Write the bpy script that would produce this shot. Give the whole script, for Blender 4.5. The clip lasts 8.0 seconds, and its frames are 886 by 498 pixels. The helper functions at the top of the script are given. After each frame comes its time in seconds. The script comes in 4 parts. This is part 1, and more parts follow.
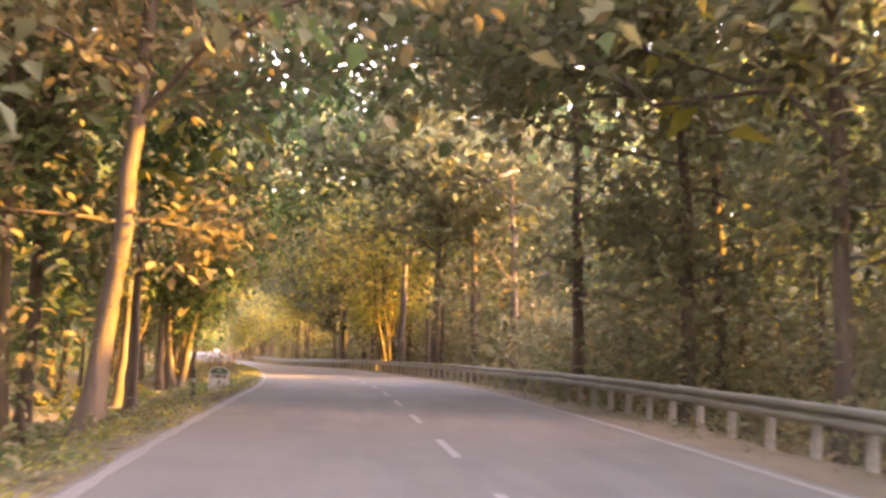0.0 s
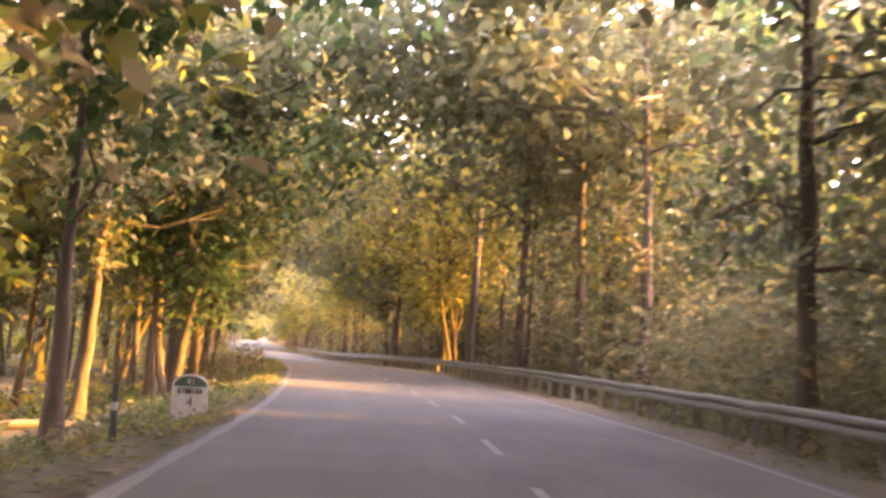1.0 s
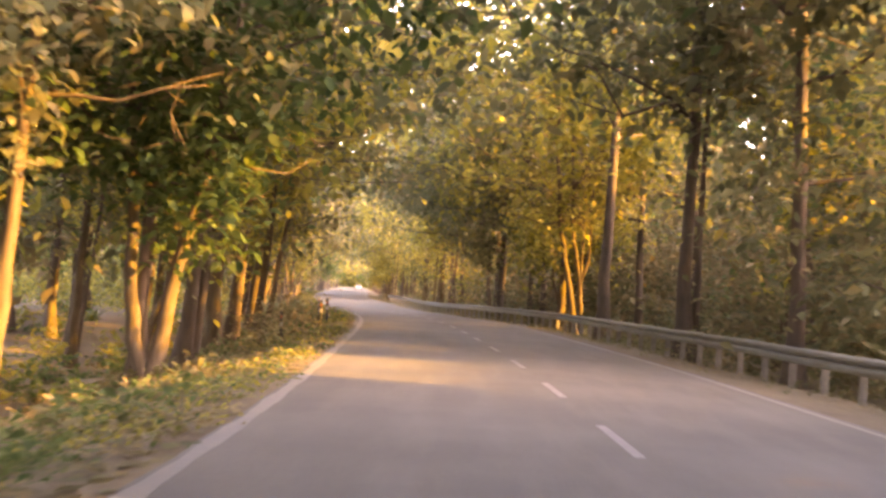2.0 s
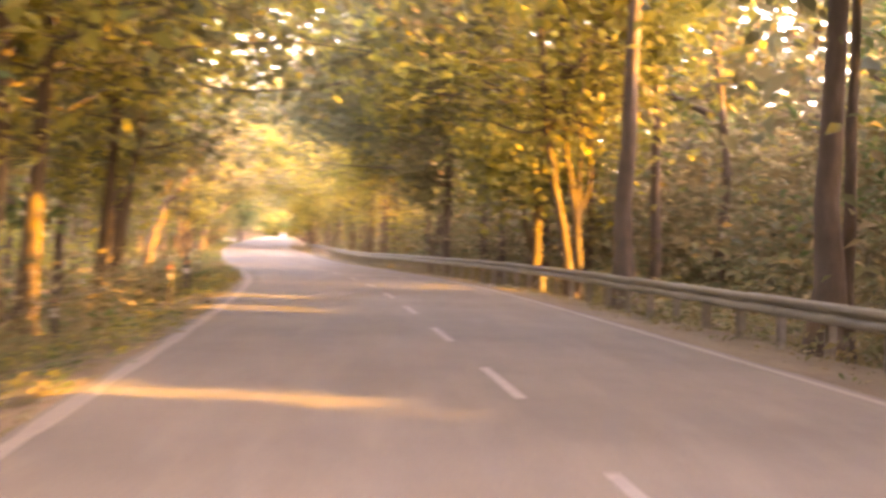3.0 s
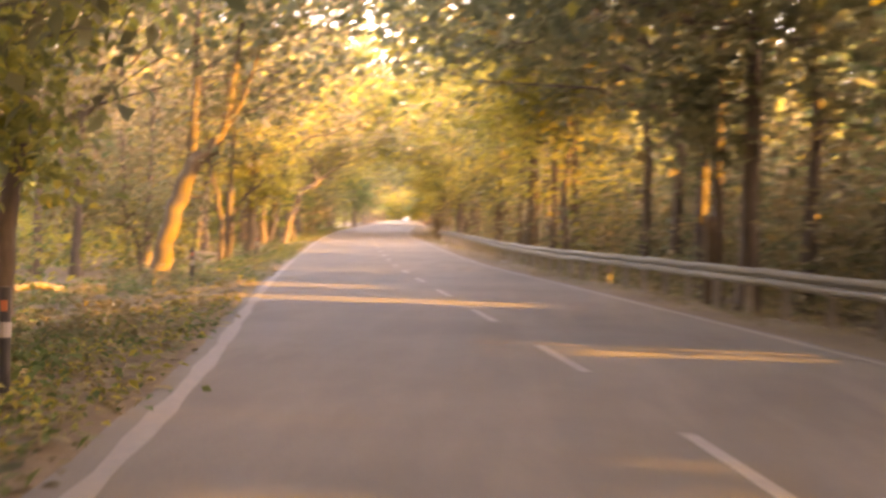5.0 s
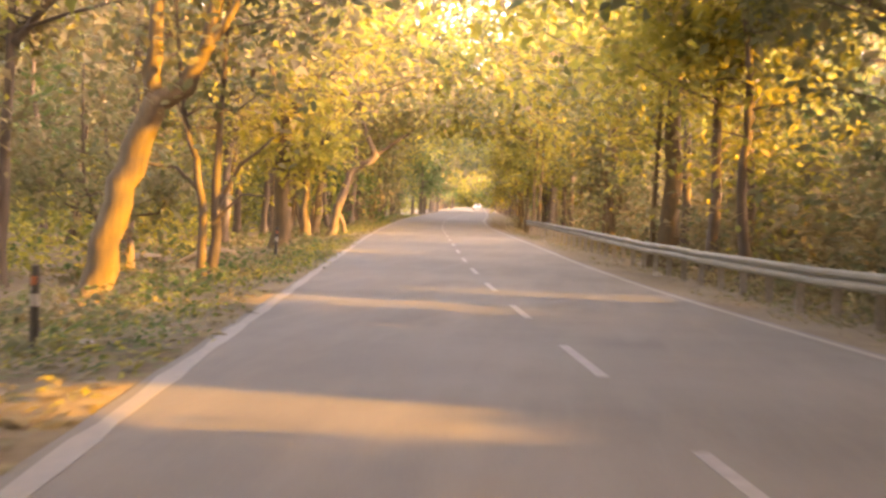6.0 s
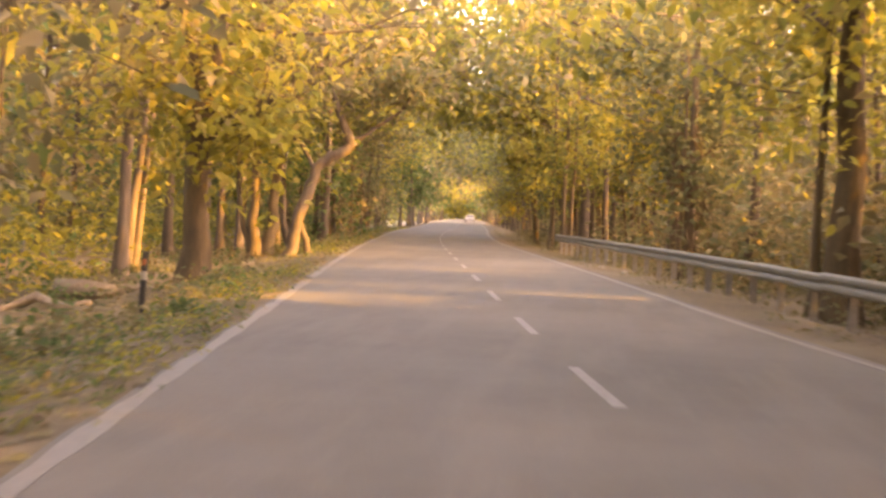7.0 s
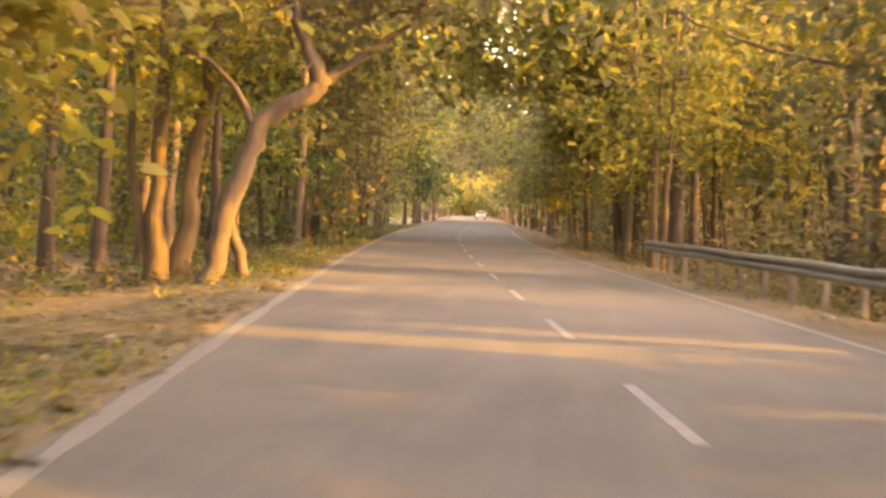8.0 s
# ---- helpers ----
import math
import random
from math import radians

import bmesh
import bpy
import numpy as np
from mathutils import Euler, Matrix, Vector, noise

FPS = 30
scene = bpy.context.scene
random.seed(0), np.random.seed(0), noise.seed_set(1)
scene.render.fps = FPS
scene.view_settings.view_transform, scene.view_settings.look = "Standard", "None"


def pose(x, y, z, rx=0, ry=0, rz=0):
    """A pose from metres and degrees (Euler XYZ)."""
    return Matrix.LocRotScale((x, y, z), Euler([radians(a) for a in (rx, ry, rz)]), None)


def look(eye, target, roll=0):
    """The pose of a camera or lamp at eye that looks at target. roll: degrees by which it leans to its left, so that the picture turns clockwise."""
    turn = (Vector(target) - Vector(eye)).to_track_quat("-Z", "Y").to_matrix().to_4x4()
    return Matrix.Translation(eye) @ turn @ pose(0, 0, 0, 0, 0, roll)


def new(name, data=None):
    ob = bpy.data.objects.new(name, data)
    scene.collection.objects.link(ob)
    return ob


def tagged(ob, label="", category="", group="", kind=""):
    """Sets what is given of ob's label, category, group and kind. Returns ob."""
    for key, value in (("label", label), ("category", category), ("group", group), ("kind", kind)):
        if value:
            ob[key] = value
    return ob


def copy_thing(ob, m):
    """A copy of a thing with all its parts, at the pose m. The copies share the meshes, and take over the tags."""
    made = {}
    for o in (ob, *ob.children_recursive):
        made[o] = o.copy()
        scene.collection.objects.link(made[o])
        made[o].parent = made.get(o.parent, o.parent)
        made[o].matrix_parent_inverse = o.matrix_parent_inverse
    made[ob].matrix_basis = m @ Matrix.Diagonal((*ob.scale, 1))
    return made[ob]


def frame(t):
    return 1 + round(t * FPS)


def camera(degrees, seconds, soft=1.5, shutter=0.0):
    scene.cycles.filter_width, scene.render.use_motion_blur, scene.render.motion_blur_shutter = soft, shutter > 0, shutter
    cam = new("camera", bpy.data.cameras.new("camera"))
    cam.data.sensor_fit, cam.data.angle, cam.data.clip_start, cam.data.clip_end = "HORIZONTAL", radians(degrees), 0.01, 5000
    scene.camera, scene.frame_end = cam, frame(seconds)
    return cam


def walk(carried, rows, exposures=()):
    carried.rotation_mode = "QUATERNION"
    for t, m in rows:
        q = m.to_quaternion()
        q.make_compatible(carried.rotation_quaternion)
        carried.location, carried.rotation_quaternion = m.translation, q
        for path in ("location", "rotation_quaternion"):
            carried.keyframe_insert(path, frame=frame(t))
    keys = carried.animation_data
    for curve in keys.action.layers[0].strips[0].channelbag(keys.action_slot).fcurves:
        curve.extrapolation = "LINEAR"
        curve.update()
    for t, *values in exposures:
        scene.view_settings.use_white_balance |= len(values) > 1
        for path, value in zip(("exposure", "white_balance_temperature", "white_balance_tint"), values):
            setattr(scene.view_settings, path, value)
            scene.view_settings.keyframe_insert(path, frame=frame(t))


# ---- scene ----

# ---------------------------------------------------------------- camera and drive
cam = camera(37.0, 8.0, soft=2.8, shutter=0.3)
PATH = [
    (0.0, pose(-1.51, -65.49, 0.83, 94.83, -1.52, -5.76)),
    (0.5, pose(-1.37, -56.02, 0.99, 95.02, -1.94, -5.97)),
    (1.0, pose(-1.24, -46.89, 1.13, 94.49, -3.24, -3.57)),
    (1.5, pose(-1.15, -38.05, 1.22, 92.58, -3.68, 0.01)),
    (1.7, pose(-1.11, -34.55, 1.25, 92.19, -3.55, 0.56)),
    (2.8, pose(-1.20, -13.11, 1.34, 90.45, -2.37, 0.02)),
    (3.0, pose(-1.32, -9.21, 1.36, 89.73, -1.71, -2.28)),
    (3.2, pose(-1.46, -5.32, 1.38, 90.14, -0.00, -10.63)),
    (3.5, pose(-1.71, 0.46, 1.40, 90.51, 2.29, -20.17)),
    (4.0, pose(-2.30, 9.73, 1.40, 90.84, 1.77, -22.76)),
    (4.2, pose(-2.61, 13.43, 1.40, 90.93, 1.42, -21.50)),
    (4.5, pose(-2.98, 19.07, 1.41, 90.31, 0.29, -9.89)),
    (4.7, pose(-3.28, 22.60, 1.41, 89.95, -0.01, -4.50)),
    (5.0, pose(-3.88, 28.78, 1.42, 88.85, -1.12, 3.10)),
    (5.2, pose(-4.30, 33.06, 1.42, 88.18, -1.85, 5.85)),
    (6.5, pose(-7.68, 58.99, 1.37, 88.39, -1.78, 6.06)),
    (7.0, pose(-9.16, 69.70, 1.30, 88.77, -1.87, 5.44)),
    (7.5, pose(-10.59, 80.62, 1.28, 88.72, -1.92, 5.53)),
    (8.0, pose(-11.98, 91.34, 1.31, 88.62, -2.09, 5.62)),
]
walk(cam, PATH, [(0.0, 5.82, 8300, 45), (1.0, 5.66, 8000, 48), (1.7, 5.4, 8400, 44), (2.8, 5.85, 9500, 49), (3.5, 6.28, 8600, 52), (4.0, 6.1, 8500, 49), (4.5, 5.6, 9600, 50), (5.2, 5.45, 10000, 44), (6.4, 5.1, 10100, 39), (7.0, 4.9, 10300, 41), (8.0, 4.8, 10900, 35)])

# ---------------------------------------------------------------- light
SUN_ELEV, SUN_AZ = 17.0, -12.0          # degrees; azimuth from +x towards +y
world = bpy.data.worlds.new("world")
scene.world = world
world.use_nodes = True
wn = world.node_tree
sky = wn.nodes.new("ShaderNodeTexSky")
sky.sky_type = "NISHITA"
sky.sun_disc = False
sky.sun_elevation = radians(SUN_ELEV)
sky.sun_rotation = radians(90 - SUN_AZ)
sky.dust_density = 3.0
wn.links.new(sky.outputs["Color"], wn.nodes["Background"].inputs["Color"])
wn.nodes["Background"].inputs["Strength"].default_value = 0.15
sun_data = bpy.data.lights.new("sun", "SUN")
sun_data.energy, sun_data.angle, sun_data.color = 0.82, radians(0.5), (1.0, 0.64, 0.06)
sun = new("sun", sun_data)
ce = math.cos(radians(SUN_ELEV))
sun_from = Vector((math.cos(radians(SUN_AZ)) * ce, math.sin(radians(SUN_AZ)) * ce, math.sin(radians(SUN_ELEV))))
sun.matrix_basis = look(sun_from * 100, (0, 0, 0))


# ---------------------------------------------------------------- materials
def material(name, rough=0.9):
    m = bpy.data.materials.new(name)
    m.use_nodes = True
    n = m.node_tree.nodes
    n["Principled BSDF"].inputs["Roughness"].default_value = rough
    return m, n, m.node_tree.links, n["Principled BSDF"]


def ramp(n, stops):
    r = n.new("ShaderNodeValToRGB")
    el = r.color_ramp.elements
    while len(el) < len(stops):
        el.new(0.5)
    for e, (pos, col) in zip(el, stops):
        e.position, e.color = pos, (*col, 1)
    return r


def tex(n, l, coord, scale, detail=4.0, stretch=None, rough=0.6):
    t = n.new("ShaderNodeTexNoise")
    t.inputs["Scale"].default_value, t.inputs["Detail"].default_value, t.inputs["Roughness"].default_value = scale, detail, rough
    if stretch:
        mp = n.new("ShaderNodeMapping")
        mp.inputs["Scale"].default_value = stretch
        l.new(coord, mp.inputs["Vector"])
        l.new(mp.outputs[0], t.inputs["Vector"])
    else:
        l.new(coord, t.inputs["Vector"])
    return t.outputs["Fac"]


def mixed(n, l, fac, a, b, mode="MIX"):
    m = n.new("ShaderNodeMix")
    m.data_type, m.blend_type = "RGBA", mode
    for sock, val in ((m.inputs[0], fac), (m.inputs[6], a), (m.inputs[7], b)):
        if isinstance(val, bpy.types.NodeSocket):
            l.new(val, sock)
        elif isinstance(val, (tuple, list)):
            sock.default_value = (*val, 1)
        else:
            sock.default_value = val
    return m.outputs[2]


def bump(n, l, bsdf, height, strength, dist):
    b = n.new("ShaderNodeBump")
    b.inputs["Strength"].default_value, b.inputs["Distance"].default_value = strength, dist
    l.new(height, b.inputs["Height"])
    l.new(b.outputs[0], bsdf.inputs["Normal"])


def two_scale(name, dark, mid, light, big, small, rough=0.9, relief=0.3, dist=0.02, stretch=None, metal=0.0):
    m, n, l, b = material(name, rough)
    co = n.new("ShaderNodeTexCoord").outputs["Object"]
    f1, f2 = tex(n, l, co, big), tex(n, l, co, small, 6.0, stretch)
    r = ramp(n, [(0.3, dark), (0.52, mid), (0.72, light)])
    add = n.new("ShaderNodeMath")
    add.operation = "MULTIPLY_ADD"
    add.inputs[1].default_value, add.inputs[2].default_value = 0.55, 0.0
    l.new(f1, add.inputs[0])
    add2 = n.new("ShaderNodeMath")
    add2.operation = "MULTIPLY_ADD"
    add2.inputs[1].default_value = 0.45
    l.new(f2, add2.inputs[0])
    l.new(add.outputs[0], add2.inputs[2])
    l.new(add2.outputs[0], r.inputs[0])
    l.new(r.outputs[0], b.inputs["Base Color"])
    b.inputs["Metallic"].default_value = metal
    bump(n, l, b, f2, relief, dist)
    return m


def leaf_material(name, stops, through_light=0.55):
    """Thin leaves: diffuse, some light passing through, each leaf of its own colour."""
    m, n, l, b = material(name, 0.62)
    b.inputs["Specular IOR Level"].default_value = 0.25
    geo = n.new("ShaderNodeNewGeometry")
    info = n.new("ShaderNodeObjectInfo")
    co = n.new("ShaderNodeTexCoord").outputs["Object"]
    clump = tex(n, l, co, 0.35, 2.0)
    a = n.new("ShaderNodeMath")
    a.operation = "MULTIPLY_ADD"
    a.inputs[1].default_value = 0.5
    l.new(geo.outputs["Random Per Island"], a.inputs[0])
    c = n.new("ShaderNodeMath")
    c.operation = "MULTIPLY_ADD"
    c.inputs[1].default_value, c.inputs[2].default_value = 0.9, -0.32
    l.new(clump, c.inputs[0])
    l.new(c.outputs[0], a.inputs[2])
    d = n.new("ShaderNodeMath")
    d.operation = "MULTIPLY_ADD"
    d.inputs[1].default_value = 0.28
    l.new(info.outputs["Random"], d.inputs[0])
    l.new(a.outputs[0], d.inputs[2])
    r = ramp(n, stops)
    l.new(d.outputs[0], r.inputs[0])
    l.new(r.outputs[0], b.inputs["Base Color"])
    tr = n.new("ShaderNodeBsdfTranslucent")
    l.new(r.outputs[0], tr.inputs["Color"])
    mx = n.new("ShaderNodeMixShader")
    mx.inputs[0].default_value = through_light
    l.new(b.outputs[0], mx.inputs[1])
    l.new(tr.outputs[0], mx.inputs[2])
    l.new(mx.outputs[0], n["Material Output"].inputs["Surface"])
    return m


def asphalt_material():
    m, n, l, b = material("asphalt", 0.78)
    co = n.new("ShaderNodeTexCoord").outputs["Object"]
    grain, patch, dust = tex(n, l, co, 55.0, 3.0), tex(n, l, co, 0.22, 5.0), tex(n, l, co, 1.7, 5.0, (1, 0.12, 1))
    r1 = ramp(n, [(0.32, (0.072, 0.0635, 0.051)), (0.68, (0.117, 0.103, 0.084))])
    l.new(patch, r1.inputs[0])
    r2 = ramp(n, [(0.35, (0.75, 0.75, 0.75)), (0.65, (1.2, 1.18, 1.15))])
    l.new(grain, r2.inputs[0])
    c1 = mixed(n, l, 0.55, r1.outputs[0], r2.outputs[0], "MULTIPLY")
    r3 = ramp(n, [(0.46, (0, 0, 0)), (0.72, (0.6, 0.6, 0.6))])
    l.new(dust, r3.inputs[0])
    l.new(mixed(n, l, r3.outputs[0], c1, (0.138, 0.121, 0.098)), b.inputs["Base Color"])
    bump(n, l, b, grain, 0.25, 0.004)
    return m


def paint_material(name, col, wear=0.5):
    m, n, l, b = material(name, 0.65)
    co = n.new("ShaderNodeTexCoord").outputs["Object"]
    f = tex(n, l, co, 9.0, 8.0, None, 0.75)
    g = tex(n, l, co, 0.5, 3.0)
    r = ramp(n, [(wear - 0.12, (0, 0, 0)), (wear + 0.12, (1, 1, 1))])
    l.new(f, r.inputs[0])
    dirty = mixed(n, l, g, col, tuple(0.72 * c for c in col))
    l.new(mixed(n, l, r.outputs[0], dirty, tuple(0.4 * c + 0.05 for c in col)), b.inputs["Base Color"])
    bump(n, l, b, f, 0.15, 0.003)
    return m


def plain(name, col, rough=0.6, metal=0.0):
    m, n, l, b = material(name, rough)
    co = n.new("ShaderNodeTexCoord").outputs["Object"]
    f = tex(n, l, co, 14.0, 5.0)
    l.new(mixed(n, l, f, tuple(0.8 * c for c in col), tuple(min(1.0, 1.15 * c) for c in col)), b.inputs["Base Color"])
    b.inputs["Metallic"].default_value = metal
    return m


M_ASPHALT = asphalt_material()
M_EDGE = paint_material("edge_paint", (0.215, 0.188, 0.155), 0.47)
M_DASH = paint_material("dash_paint", (0.26, 0.24, 0.215), 0.47)
M_SOIL = two_scale("forest_soil", (0.070, 0.050, 0.028), (0.125, 0.092, 0.050), (0.19, 0.145, 0.085), 0.35, 7.0, 0.95, 0.6, 0.05)
M_BARK = two_scale("grey_brown_bark", (0.048, 0.035, 0.024), (0.092, 0.067, 0.046), (0.142, 0.106, 0.075), 1.3, 9.0, 0.9, 0.9, 0.03, (1, 1, 0.18))
M_BARK_PALE = two_scale("pale_bark", (0.052, 0.035, 0.019), (0.102, 0.070, 0.035), (0.166, 0.114, 0.057), 1.1, 8.0, 0.9, 0.8, 0.03, (1, 1, 0.2))
GREENS = [(0.08, (0.072, 0.085, 0.043)), (0.32, (0.116, 0.128, 0.064)), (0.55, (0.160, 0.161, 0.077)), (0.75, (0.20, 0.180, 0.085)), (0.95, (0.26, 0.205, 0.120))]
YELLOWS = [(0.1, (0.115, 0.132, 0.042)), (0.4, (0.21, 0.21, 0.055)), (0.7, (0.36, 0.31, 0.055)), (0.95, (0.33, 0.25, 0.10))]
DRYS = [(0.1, (0.11, 0.098, 0.050)), (0.4, (0.17, 0.138, 0.068)), (0.7, (0.24, 0.190, 0.092)), (0.95, (0.32, 0.258, 0.150))]
FRESH = [(0.08, (0.040, 0.075, 0.026)), (0.35, (0.070, 0.118, 0.040)), (0.6, (0.105, 0.150, 0.052)), (0.85, (0.155, 0.185, 0.065)), (0.97, (0.24, 0.22, 0.07))]
M_LEAF = leaf_material("olive_leaves", GREENS)
M_LEAF_G = leaf_material("green_leaves", FRESH)
# yellow-green foliage; on many crowns the colour also stands in for sunlight
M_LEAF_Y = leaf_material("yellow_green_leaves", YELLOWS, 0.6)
M_LEAF_DRY = leaf_material("dry_leaves", DRYS, 0.45)
M_STEEL = two_scale("galvanised_steel", (0.10, 0.094, 0.074), (0.16, 0.15, 0.12), (0.24, 0.228, 0.19), 0.8, 12.0, 0.55, 0.1, 0.003, (1, 1, 6), 0.2)
M_POST = two_scale("dusty_post", (0.15, 0.135, 0.11), (0.24, 0.215, 0.18), (0.33, 0.305, 0.26), 1.5, 14.0, 0.8, 0.2, 0.004)
M_STONE = two_scale("pale_stone", (0.18, 0.16, 0.135), (0.28, 0.255, 0.22), (0.38, 0.35, 0.31), 3.0, 20.0, 0.9, 0.5, 0.02)


# ---------------------------------------------------------------- the line of the road
KNOT_S = [-75.0 + 15 * i for i in range(18)] + [210.0, 250.0, 300.0, 380.0, 480.0]
KNOT_HEAD = [0.50, -0.22, -1.04, -0.82, 1.54, 2.65, 3.27, 5.21, 8.79, 8.18, 7.72, 7.05, 6.99, 6.83, 6.40, 5.61, 4.54, 3.52, 3.96, 4.40, 4.40, 4.40, 4.40]
KNOT_Z = [-0.75, -0.47, -0.24, -0.11, -0.07, 0.00, 0.01, 0.04, 0.01, -0.03, -0.13, -0.11, 0.00, 0.05, 0.09, 0.15, 0.29, 0.43, 0.56, 0.73, 0.95, 1.37, 1.90]
FINE = np.arange(-150.0, 500.1, 1.0)
_h = np.radians(np.interp(FINE, KNOT_S, KNOT_HEAD))
_k = np.ones(9) / 9
_x = np.concatenate([[0], np.cumsum(-np.sin(_h[:-1]))])
_y = np.concatenate([[0], np.cumsum(np.cos(_h[:-1]))])
_x, _y = _x - _x[150], _y - _y[150]
_z = np.interp(FINE, KNOT_S, KNOT_Z)
_z = np.convolve(np.pad(_z, 4, mode="edge"), _k, mode="valid")


def along(s, o):
    """World x, y and the road's height at distance s along the road, o metres to its right."""
    s, o = np.asarray(s, float), np.asarray(o, float)
    sc, oc = np.clip(s, -150, 500), np.clip(o, -60, 60)
    h = np.interp(sc, FINE, _h)
    x = np.interp(sc, FINE, _x) + oc * np.cos(h) - (s - sc) * np.sin(h) + (o - oc)
    y = np.interp(sc, FINE, _y) + oc * np.sin(h) + (s - sc) * np.cos(h)
    return x, y, np.interp(sc, FINE, _z)


def drop(s, o):
    """How far the ground lies under the road's level."""
    s, o = np.asarray(s, float), np.asarray(o, float)
    k = np.interp(s, [20, 60, 105, 125], [1.0, 0.6, 0.57, 0.45])
    left = k * np.interp(o, [-60, -12, -9, -7, -5.3, -4.4, -3.88], [-2.3, -2.1, -1.6, -0.9, -0.35, -0.07, -0.006])
    right = np.interp(o, [3.62, 5.4, 6.5, 9, 60], [-0.008, -0.12, -0.45, -0.8, -1.2])
    rough = np.clip((np.abs(o) - 4.3) / 3, 0, 1) * (0.07 * np.sin(s * 0.9 + o * 1.3) + 0.06 * np.sin(s * 0.37 - o * 0.8 + 1.0) + 0.03 * np.sin(s * 2.3 + o * 2.9))
    return np.where(o < 0, left, right) + rough * np.clip(1 - (np.abs(o) - 60) / 40, 0, 1)


def spot(s, o):
    x, y, z = along(s, o)
    return float(x), float(y), float(z + drop(s, o))


# ---------------------------------------------------------------- mesh helpers
def link_mesh(name, verts, faces, mat, parent=None, smooth=False):
    me = bpy.data.meshes.new(name)
    me.from_pydata([tuple(v) for v in verts], [], [tuple(f) for f in faces])
    me.materials.append(mat)
    if smooth:
        me.polygons.foreach_set("use_smooth", [True] * len(me.polygons))
    me.update()
    ob = new(name, me)
    ob.parent = parent
    return ob


def part(name, bm, mat, parent, label=""):
    me = bpy.data.meshes.new(name)
    bm.to_mesh(me)
    bm.free()
    me.materials.append(mat)
    ob = new(name, me)
    ob.parent = parent
    return tagged(ob, label)


def box(bm, centre, size, turn=None, bevel=0.0):
    made = bmesh.ops.create_cube(bm, size=1.0)["verts"]
    m = Matrix.Translation(centre) @ (turn or Matrix()) @ Matrix.Diagonal((*size, 1))
    bmesh.ops.transform(bm, matrix=m, verts=made)
    if bevel:
        edges = {e for v in made for e in v.link_edges}
        bmesh.ops.bevel(bm, geom=list(edges), offset=bevel, segments=2, affect="EDGES", profile=0.5)


def tri_mesh(name, verts, tris, mats, index=None):
    me = bpy.data.meshes.new(name)
    verts, tris = np.asarray(verts, np.float32), np.asarray(tris, np.int32)
    me.vertices.add(len(verts))
    me.vertices.foreach_set("co", verts.ravel())
    me.loops.add(len(tris) * 3)
    me.loops.foreach_set("vertex_index", tris.ravel())
    me.polygons.add(len(tris))
    me.polygons.foreach_set("loop_start", np.arange(0, len(tris) * 3, 3, dtype=np.int32))
    for m in mats:
        me.materials.append(m)
    if index is not None:
        me.polygons.foreach_set("material_index", np.asarray(index, np.int32))
    me.update(calc_edges=True)
    return me


def leaves(rng, centres, size, spread, droop=0.45, width=0.55, fine=False):
    """Folded pointed leaves, four corners each (fine: six, more rounded), one by each centre. Returns corners and triangles."""
    n = len(centres)
    az = rng.uniform(0, 2 * np.pi, n)
    dz = rng.normal(-droop, 0.5, n)
    d = np.stack([np.cos(az), np.sin(az), dz], 1)
    d /= np.linalg.norm(d, axis=1)[:, None]
    up = np.stack([rng.normal(0, 0.5, n), rng.normal(0, 0.5, n), np.ones(n)], 1)
    side = np.cross(d, up)
    side /= np.linalg.norm(side, axis=1)[:, None] + 1e-9
    nor = np.cross(side, d)
    ln = (size * rng.uniform(0.6, 1.35, n))[:, None]
    base = centres + rng.normal(0, 1, (n, 3)) * spread
    w = side * ln * width * 0.5
    tip = base + d * ln - nor * ln * 0.08
    if fine:
        low, high = base + d * ln * 0.28 + nor * ln * 0.07, base + d * ln * 0.68 + nor * ln * 0.06
        v = np.stack([base, low + w * 0.85, high + w * 0.8, tip, high - w * 0.8, low - w * 0.85], 1).reshape(-1, 3)
        corners = ((0, 5, 1), (1, 5, 4), (1, 4, 2), (2, 4, 3))
    else:
        mid = base + d * ln * 0.45 + nor * ln * 0.10
        v = np.stack([base, mid + w, tip, mid - w], 1).reshape(-1, 3)
        corners = ((0, 2, 1), (0, 3, 2))
    k = np.arange(n)[:, None] * (6 if fine else 4)
    t = np.concatenate([k + np.array(c) for c in corners], 1).reshape(-1, 3)
    return v, t


def tube(pts, radii, sides=8, wob=0.0, rng=None):
    """A tapered limb through pts."""
    pts, verts, faces = [Vector(p) for p in pts], [], []
    for i, (p, r) in enumerate(zip(pts, radii)):
        d = (pts[min(i + 1, len(pts) - 1)] - pts[max(i - 1, 0)]).normalized()
        a = d.cross(Vector((0.31, 0.95, 0.05))).normalized()
        b = d.cross(a)
        for j in range(sides):
            th = 2 * math.pi * j / sides
            k = r * (1 + (rng.uniform(-wob, wob) if rng is not None else 0))
            verts.append(p + a * math.cos(th) * k + b * math.sin(th) * k)
    for i in range(len(pts) - 1):
        for j in range(sides):
            q = (j + 1) % sides
            faces.append((i * sides + j, i * sides + q, (i + 1) * sides + q, (i + 1) * sides + j))
    faces.append(tuple(range((len(pts) - 1) * sides, len(pts) * sides)))
    return verts, faces


def bent(rng, a, b, n, sway):
    """Points from a to b with a little sway."""
    a, b, out = np.array(a, float), np.array(b, float), []
    for i in range(n + 1):
        u = i / n
        out.append(a + (b - a) * u + (rng.normal(0, sway, 3) * math.sin(math.pi * u) if 0 < i < n else 0))
    return out


